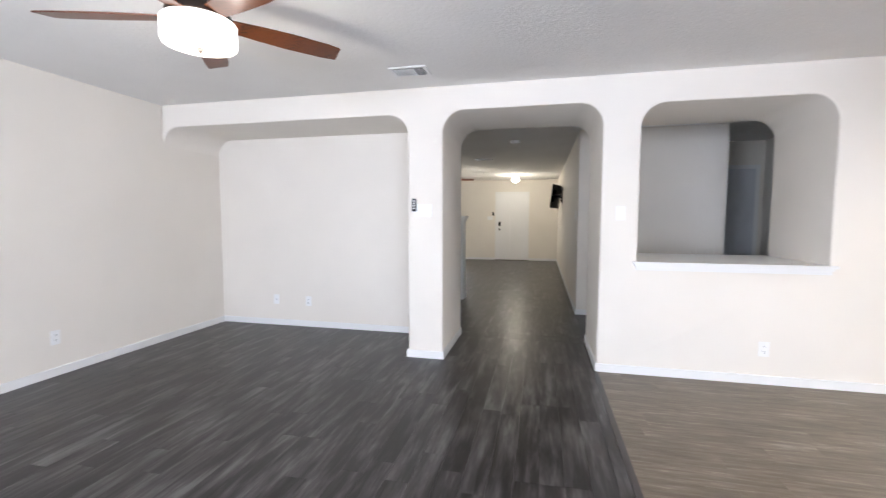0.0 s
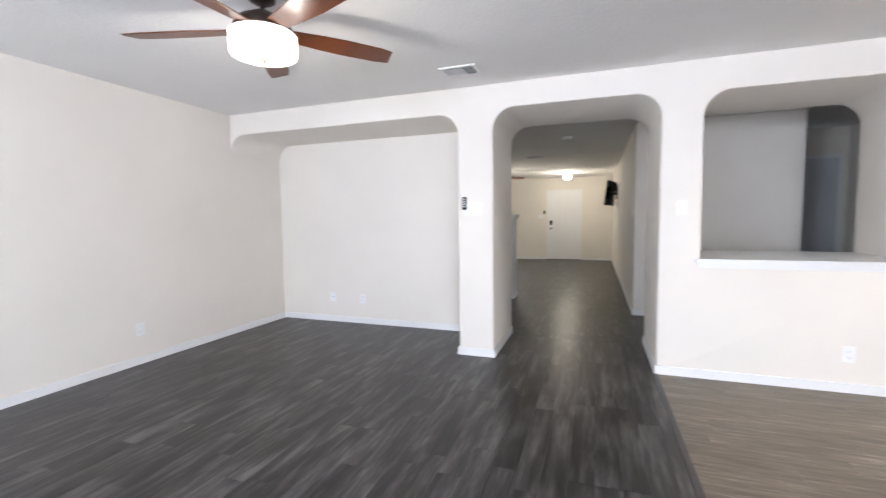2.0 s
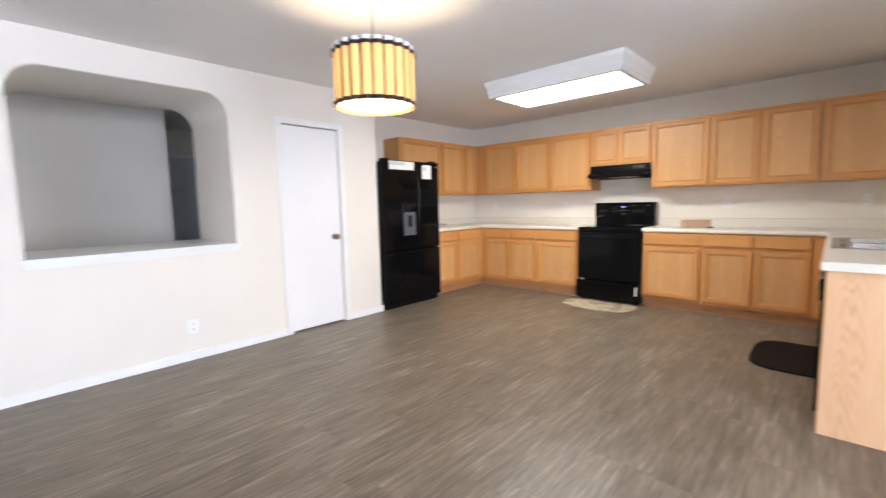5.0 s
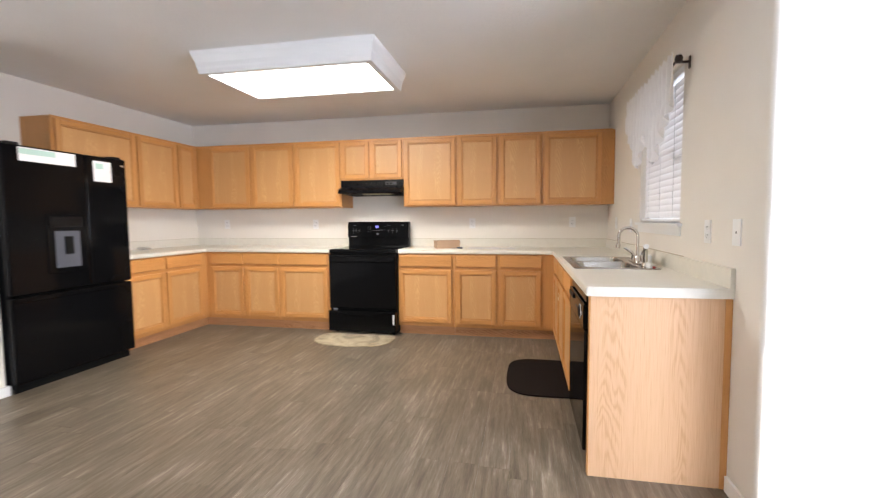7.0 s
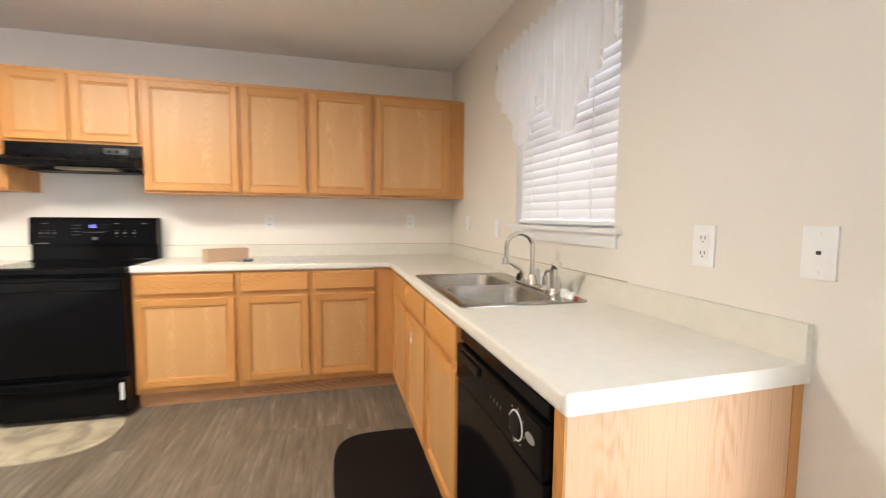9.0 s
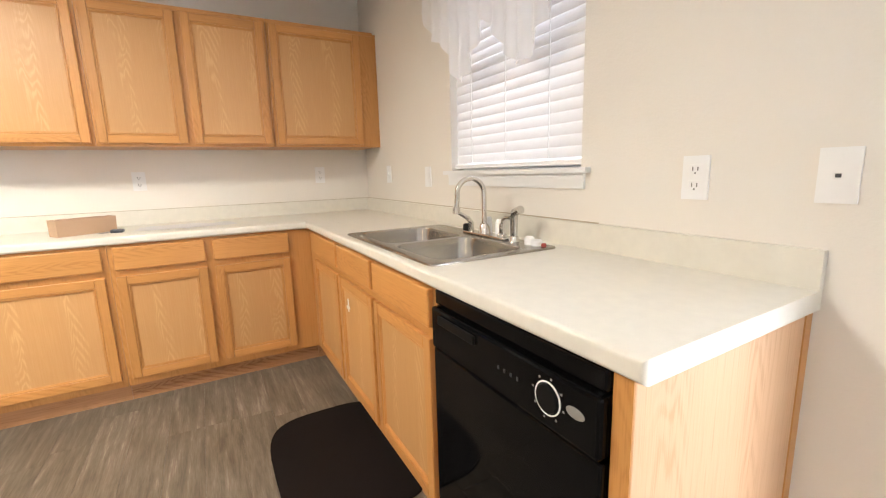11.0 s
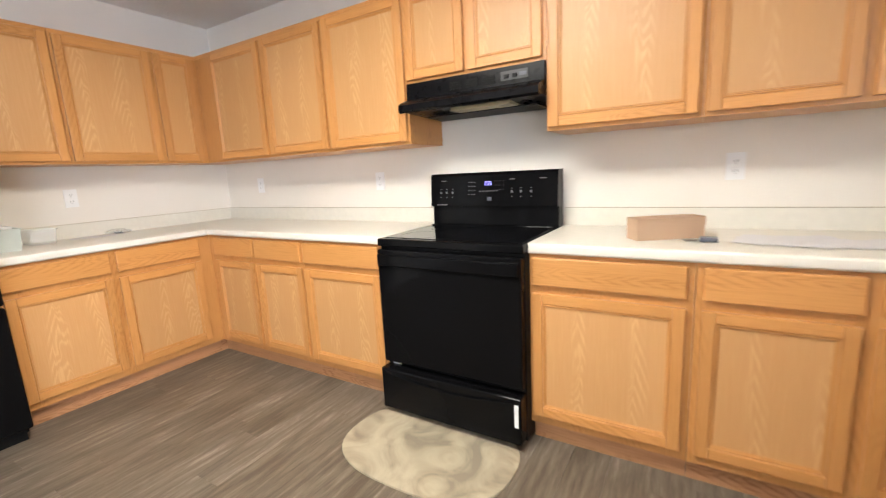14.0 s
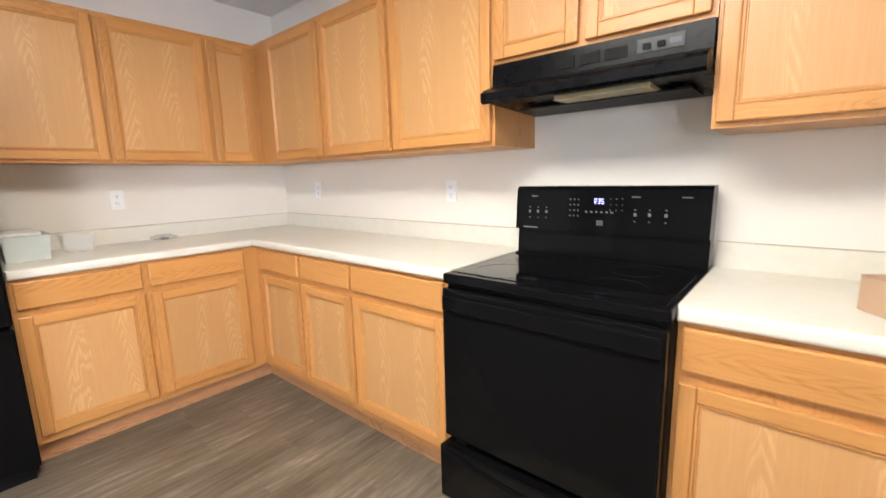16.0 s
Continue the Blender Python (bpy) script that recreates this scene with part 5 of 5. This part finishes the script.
def plate(kind):
    """An outlet or switch plate in its own frame: x across, y out of the wall (towards -y), z up, at the origin."""
    w, h, bits = {"outlet": (0.07, 0.115, ["duplex"]), "switch": (0.07, 0.115, ["toggle"]), "switch3": (0.165, 0.115, ["toggle3"]), "jack": (0.07, 0.115, ["hole"]), "decora": (0.07, 0.115, ["rocker"])}[kind]
    names = {"outlet": "wall_outlet", "switch": "light_switch", "switch3": "light_switch", "jack": "wall_jack", "decora": "light_switch"}
    labels = {"outlet": "white duplex outlet plate on the wall", "switch": "white single light switch plate", "switch3": "wide white three-switch plate", "jack": "white telephone jack plate on the wall", "decora": "white rocker switch plate"}
    t = thing(names[kind], (0, 0, 0), labels[kind], names[kind].replace("_", " "))
    bm = boxes((-w / 2, w / 2, -0.006, 0, -h / 2, h / 2))
    bevel_where(bm, lambda p: p.y < -0.004, 0.003, 2)
    part("cover", bm, PLATE, t)
    if kind == "outlet":
        for dz in (-0.021, 0.021):
            s = part("socket", boxes((-0.017, 0.017, -0.0075, -0.006, dz - 0.014, dz + 0.014), bevel=0.0006, seg=1), PLATE, t)
            part("slot", boxes((-0.008, -0.0055, -0.0079, -0.0074, dz - 0.003, dz + 0.007), (0.0055, 0.008, -0.0079, -0.0074, dz - 0.003, dz + 0.007), (-0.002, 0.002, -0.0079, -0.0074, dz - 0.011, dz - 0.007)), SLOT, s)
    elif kind == "jack":
        part("socket", boxes((-0.005, 0.005, -0.0068, -0.0058, -0.004, 0.004)), SLOT, t)
        for dz in (-0.042, 0.042):
            part("screw", boxes((-0.003, 0.003, -0.0072, -0.006, dz - 0.003, dz + 0.003)), PLATE, t)
    elif kind == "decora":
        part("rocker", boxes((-0.017, 0.017, -0.009, -0.006, -0.033, 0.033), bevel=0.001, seg=1), PLATE, t)
    else:
        for dx in ((0,) if kind == "switch" else (-0.046, 0, 0.046)):
            part("toggle", boxes((dx - 0.005, dx + 0.005, -0.016, -0.006, -0.004, 0.012), bevel=0.001, seg=1), PLATE, t)
    return t


PLATES = {"outlet": [("W", XL, 2.92, 0.322), ("N", -2.343, 4.83, 0.312), ("N", 2.057, YO, 0.285), ("E", XW, 1.055, 1.186), ("E", XW, 3.01, 1.184), ("E", XW, 4.25, 1.188), ("E", XW, -0.06, 1.195), ("N", 5.58, YN, 1.174), ("S", 4.085, YS, 1.160)],
          "jack": [("N", -2.773, 4.83, 0.317), ("S", 3.79, YS, 1.164)],
          "switch": [("N", 0.977, YO, 1.346), ("S", 6.22, YS, 1.187)], "decora": [("S", 5.63, YS, 1.168), ("W2", 0.822, 6.6, 1.35)], "switch3": [("N", -0.705, YO, 1.37), ("N", -1.2, 13.53, 1.3)]}
for kind, places in PLATES.items():
    src = plate(kind)
    for i, (side, a, b, zz) in enumerate(places):
        m = {"N": pose(a, b, zz), "S": pose(a, b, zz, 0, 0, 180), "E": pose(a, b, zz, 0, 0, -90), "W": pose(a, b, zz, 0, 0, 90), "W2": pose(a, b, zz, 0, 0, -90)}[side]
        if i == 0:
            src.matrix_basis = m
        else:
            copy_thing(src, m)

t = thing("remote_control", (-0.785, YO, 1.415), "dark fan remote in a wall cradle", "remote control")
part("cradle", boxes((-0.809, -0.761, YO - 0.012, YO, 1.355, 1.42), bevel=0.003), PLATE, t)
part("body", boxes((-0.807, -0.763, YO - 0.026, YO - 0.012, 1.362, 1.478), bevel=0.008, seg=3), BLACKM, t, "black remote body")
for i in range(4):
    part("button", boxes((-0.799, -0.771, YO - 0.028, YO - 0.026, 1.385 + 0.022 * i, 1.397 + 0.022 * i), bevel=0.0015, seg=1), SILVER, t, "silver button")
t = thing("thermostat", (-1.12, 13.53, 1.42), "small dark door keypad box on the wall", "keypad")
part("body", boxes((-1.13, -1.08, 13.50, 13.53, 1.38, 1.48), bevel=0.004), BLACKM, t)

# ---- mats and counter clutter ----


def mat_shape(cx, cy, rx, ry, ang, z0, z1, flat, power):
    """A rounded mat; flat cuts one long side straight."""
    pts = []
    for k in range(48):
        a = math.tau * k / 48
        c, s = math.cos(a), math.sin(a)
        x = rx * abs(c) ** (2 / power) * (1 if c > 0 else -1)
        y = ry * abs(s) ** (2 / power) * (1 if s > 0 else -1)
        if flat is not None:
            y = min(y, flat)
        pts.append((cx + x * math.cos(ang) - y * math.sin(ang), cy + x * math.sin(ang) + y * math.cos(ang)))
    bm = slab(pts, [], z0, z1)
    bevel_where(bm, lambda p: p.z > z1 - 1e-4, 0.003, 2)
    return bm


m1 = solid("floor_mat", mat_shape(5.845, 2.175, 0.41, 0.275, radians(-90), 0.007, 0.016, 0.22, 2.6), MATL, "beige printed half-round kitchen mat before the range", "mat")
m2 = solid("floor_mat", mat_shape(5.075, 0.305, 0.39, 0.288, 0, 0.007, 0.018, None, 3.6), MATD, "dark brown rubber mat before the sink", "mat")

t = thing("cardboard_box", (6.33, 1.275, CT1), "closed brown cardboard box on the worktop", "box")
bm = boxes((-0.045, 0.045, -0.135, 0.135, 0.0005, 0.085), bevel=0.0015, seg=1)
rotz = Matrix.Rotation(radians(33), 3, "Z")
bmesh.ops.rotate(bm, matrix=rotz, verts=bm.verts)
bmesh.ops.translate(bm, vec=(6.337, 1.295, CT1), verts=bm.verts)
part("carton", bm, CARD, t)
bm = boxes((-0.046, 0.046, -0.136, -0.1345, 0.05, 0.0865), (-0.046, 0.046, -0.1, 0.136, 0.0853, 0.0868))
bmesh.ops.rotate(bm, matrix=rotz, verts=bm.verts)
bmesh.ops.translate(bm, vec=(6.337, 1.295, CT1), verts=bm.verts)
part("flap", bm, CARD, t)
t = thing("key_ring", (6.28, 1.17, CT1), "bunch of keys with a dark fob on the worktop", "keys")
bm = bmesh.new()
tube(bm, [(6.275 + 0.016 * math.cos(a), 1.20 + 0.016 * math.sin(a), CT1 + 0.004) for a in [k * math.tau / 14 for k in range(15)]], 0.0015, 6)
part("ring", bm, SILVER, t)
for k, ang in enumerate((20, 75, 130)):
    bm = boxes((0.0, 0.03, -0.003, 0.003, 0.0, 0.0025), (-0.012, 0.004, -0.010, 0.010, 0.0, 0.0025))
    bmesh.ops.rotate(bm, matrix=Matrix.Rotation(radians(ang), 3, "Z"), verts=bm.verts)
    bmesh.ops.translate(bm, vec=(6.28 - 0.01 * k, 1.215 - 0.012 * k, CT1 + 0.0005 + 0.003 * k), verts=bm.verts)
    part("key", bm, SILVER, t)
bm = boxes((6.255, 6.305, 1.115, 1.175, CT1 + 0.0005, CT1 + 0.018), bevel=0.006)
part("fob", bm, GREYP, t, "dark grey plastic fob")


def sheets(name, cx, cy, n, w, h, label, spread, seed, base=CT1):
    rnd = random.Random(seed)
    for k in range(n):
        bm = bmesh.new()
        a = rnd.uniform(-0.5, 0.5)
        ox, oy = rnd.uniform(-spread, spread), rnd.uniform(-spread, spread)
        grid = [[bm.verts.new((cx + ox + (u - 0.5) * w * math.cos(a) - (v - 0.5) * h * math.sin(a), cy + oy + (u - 0.5) * w * math.sin(a) + (v - 0.5) * h * math.cos(a),
                               base + 0.0015 + 0.003 * k + 0.012 * max(0, noise.noise((u * 3, v * 3, k + seed))))) for v in [j / 8 for j in range(9)]] for u in [i / 8 for i in range(9)]]
        for p, q in zip(grid, grid[1:]):
            for j in range(8):
                bm.faces.new((p[j], q[j], q[j + 1], p[j + 1]))
        ext = bmesh.ops.extrude_face_region(bm, geom=bm.faces[:])
        bmesh.ops.translate(bm, vec=(0, 0, 0.0006), verts=[g for g in ext["geom"] if isinstance(g, bmesh.types.BMVert)])
        smooth(solid(name, bm, PAPERW, label, "paper", "loose papers"), 60)


sheets("paper_sheet", 6.33, 0.93, 2, 0.21, 0.28, "loose white printed sheet lying on the worktop", 0.05, 3)
sheets("paper_sheet", 6.31, 0.68, 1, 0.18, 0.26, "loose white printed sheet lying on the worktop", 0.03, 5)
sheets("paper_sheet", 5.60, 4.56, 1, 0.24, 0.12, "flat white leaflet lying on the worktop", 0.01, 8)


def tub(name, x0, x1, y0, y1, z0, h, wall, mat, label, lid=None):
    t = thing(name, ((x0 + x1) / 2, (y0 + y1) / 2, z0), label, "container")
    e = 0.008
    bm = bmesh.new()
    rings = [[bm.verts.new((xx, yy, zz)) for xx, yy in ((x0 + i, y0 + i), (x1 - i, y0 + i), (x1 - i, y1 - i), (x0 + i, y1 - i))] for i, zz in ((e, z0 + 0.0005), (0.0, z0 + h), (-0.006, z0 + h), (-0.006, z0 + h + 0.006), (wall, z0 + h + 0.006), (e + wall, z0 + wall))]
    for a, b in zip(rings, rings[1:]):
        for k in range(4):
            bm.faces.new((a[k], a[(k + 1) % 4], b[(k + 1) % 4], b[k]))
    bm.faces.new(rings[0])
    bm.faces.new(rings[-1])
    part("tub", bm, mat, t)
    if lid:
        part("lid", boxes((x0 - 0.008, x1 - 0.03, y0 - 0.004, y1 + 0.006, z0 + h + 0.0065, z0 + h + 0.020), bevel=0.004), lid, t)
    return t


tub("plastic_tub", 5.040, 5.212, 4.32, 4.58, CT1, 0.115, 0.004, TUB, "white plastic tub with a lid beside the fridge", PLATE)
tub("plastic_box", 5.278, 5.405, 4.47, 4.64, CT1, 0.085, 0.003, CLEARP, "empty clear plastic box on the worktop")
t = thing("plastic_bag", (5.77, 4.60, CT1), "crumpled clear plastic bag of small parts", "bag")
bm = bmesh.new()
bmesh.ops.create_icosphere(bm, subdivisions=3, radius=1.0)
for v in bm.verts:
    k = 1 + 0.35 * noise.noise(v.co * 2.5)
    v.co = Vector((5.77 + 0.07 * k * v.co.x, 4.60 + 0.05 * k * v.co.y, max(CT1 + 0.001, CT1 + 0.014 + 0.02 * k * v.co.z)))
part("film", bm, CLEARP, t)
part("contents", boxes((5.745, 5.79, 4.58, 4.615, CT1 + 0.002, CT1 + 0.014), bevel=0.003), GREYP, t)

# ---- floors: planks last ----
structure("floor", boxes((-5.1, 7.0, -2.2, 13.7, -0.12, -0.0005)), GAP, "dark joints under the floor planks", "floor")
dark_floor = structure("floor_dark", boxes((-5.0, 0.80, YR, 13.53, -0.0004, 0.0)), GAP, "dark charcoal wood-look plank floor", "floor")
light_floor = structure("floor_taupe", boxes((0.832, XW, YR, YN, -0.0004, 0.0)), GAPL, "taupe wood-look plank floor", "floor")


def plank_mesh(lx, ly):
    bm = boxes((0, lx, 0, ly, 0.0, 0.006))
    for f in [f for f in bm.faces if abs(f.normal.z + 1) < 0.1 or f.calc_center_median().z < 0.001]:
        bm.faces.remove(f)
    bevel_where(bm, lambda p: p.z > 0.005, 0.0008, 1)
    return bm


CACHE = {}


def lay(floor, mat, x0, x1, y0, y1, along, w, length, seed, near):
    """Lays staggered planks over a rectangle; those inside near become objects, the rest one joined mesh."""
    rnd = random.Random(seed)
    rest = bmesh.new()
    a0, a1, b0, b1 = (x0, x1, y0, y1) if along == "x" else (y0, y1, x0, x1)
    b = b0
    while b < b1 - 0.01:
        ww = min(w, b1 - b)
        a = a0 - rnd.uniform(0.1, 0.9) * length
        while a < a1:
            s, e = max(a, a0), min(a + length, a1)
            if e - s > 0.02:
                L, W = round(e - s - 0.0010, 4), round(ww - 0.0010, 4)
                px, py = (s, b) if along == "x" else (b, s)
                cx, cy = (px + L / 2, py + W / 2) if along == "x" else (px + W / 2, py + L / 2)
                lx, ly = (L, W) if along == "x" else (W, L)
                if near[0] < cx < near[1] and near[2] < cy < near[3]:
                    key = (mat.name, lx, ly)
                    if key not in CACHE:
                        me = bpy.data.meshes.new("plank")
                        bm = plank_mesh(lx, ly)
                        bm.to_mesh(me)
                        bm.free()
                        me.materials.append(mat)
                        CACHE[key] = me
                    o = new("plank", CACHE[key])
                    o.parent = floor
                    o.location = (px + 0.0008, py + 0.0008, 0.0)
                else:
                    vs = [rest.verts.new((px + 0.0008 + (lx if i in (1, 2) else 0), py + 0.0008 + (ly if i > 1 else 0), 0.006)) for i in range(4)]
                    rest.faces.new(vs)
            a += length
        b += w
    if rest.verts:
        o = part("planks", rest, mat, floor)
        o["kind"] = "stuff"
    else:
        rest.free()


lay(dark_floor, DARKP, XL, 0.795, YR, 4.84, "y", 0.125, 0.9, 1, (-3.5, 0.8, 0.9, 4.9))
lay(dark_floor, DARKP, -5.0, 0.822, 5.06, 13.53, "y", 0.125, 0.9, 2, (-0.6, 0.8, 4.9, 9.0))
lay(dark_floor, DARKP, -0.849, 0.822, 4.84, 5.06, "y", 0.125, 0.9, 5, (0, 0, 0, 0))
lay(dark_floor, DARKP, 0.822, 4.18, 4.94, 7.6, "y", 0.125, 0.9, 3, (0, 0, 0, 0))
lay(light_floor, LIGHTP, 0.832, XW, YR, 4.70, "x", 0.152, 0.914, 4, (0.9, 6.15, -0.2, 4.1))
st = structure("threshold", boxes((0.795, 0.832, YR, YO - 0.014, 0.0, 0.0095)), STRIP, "dark transition strip between the two floors", "threshold")
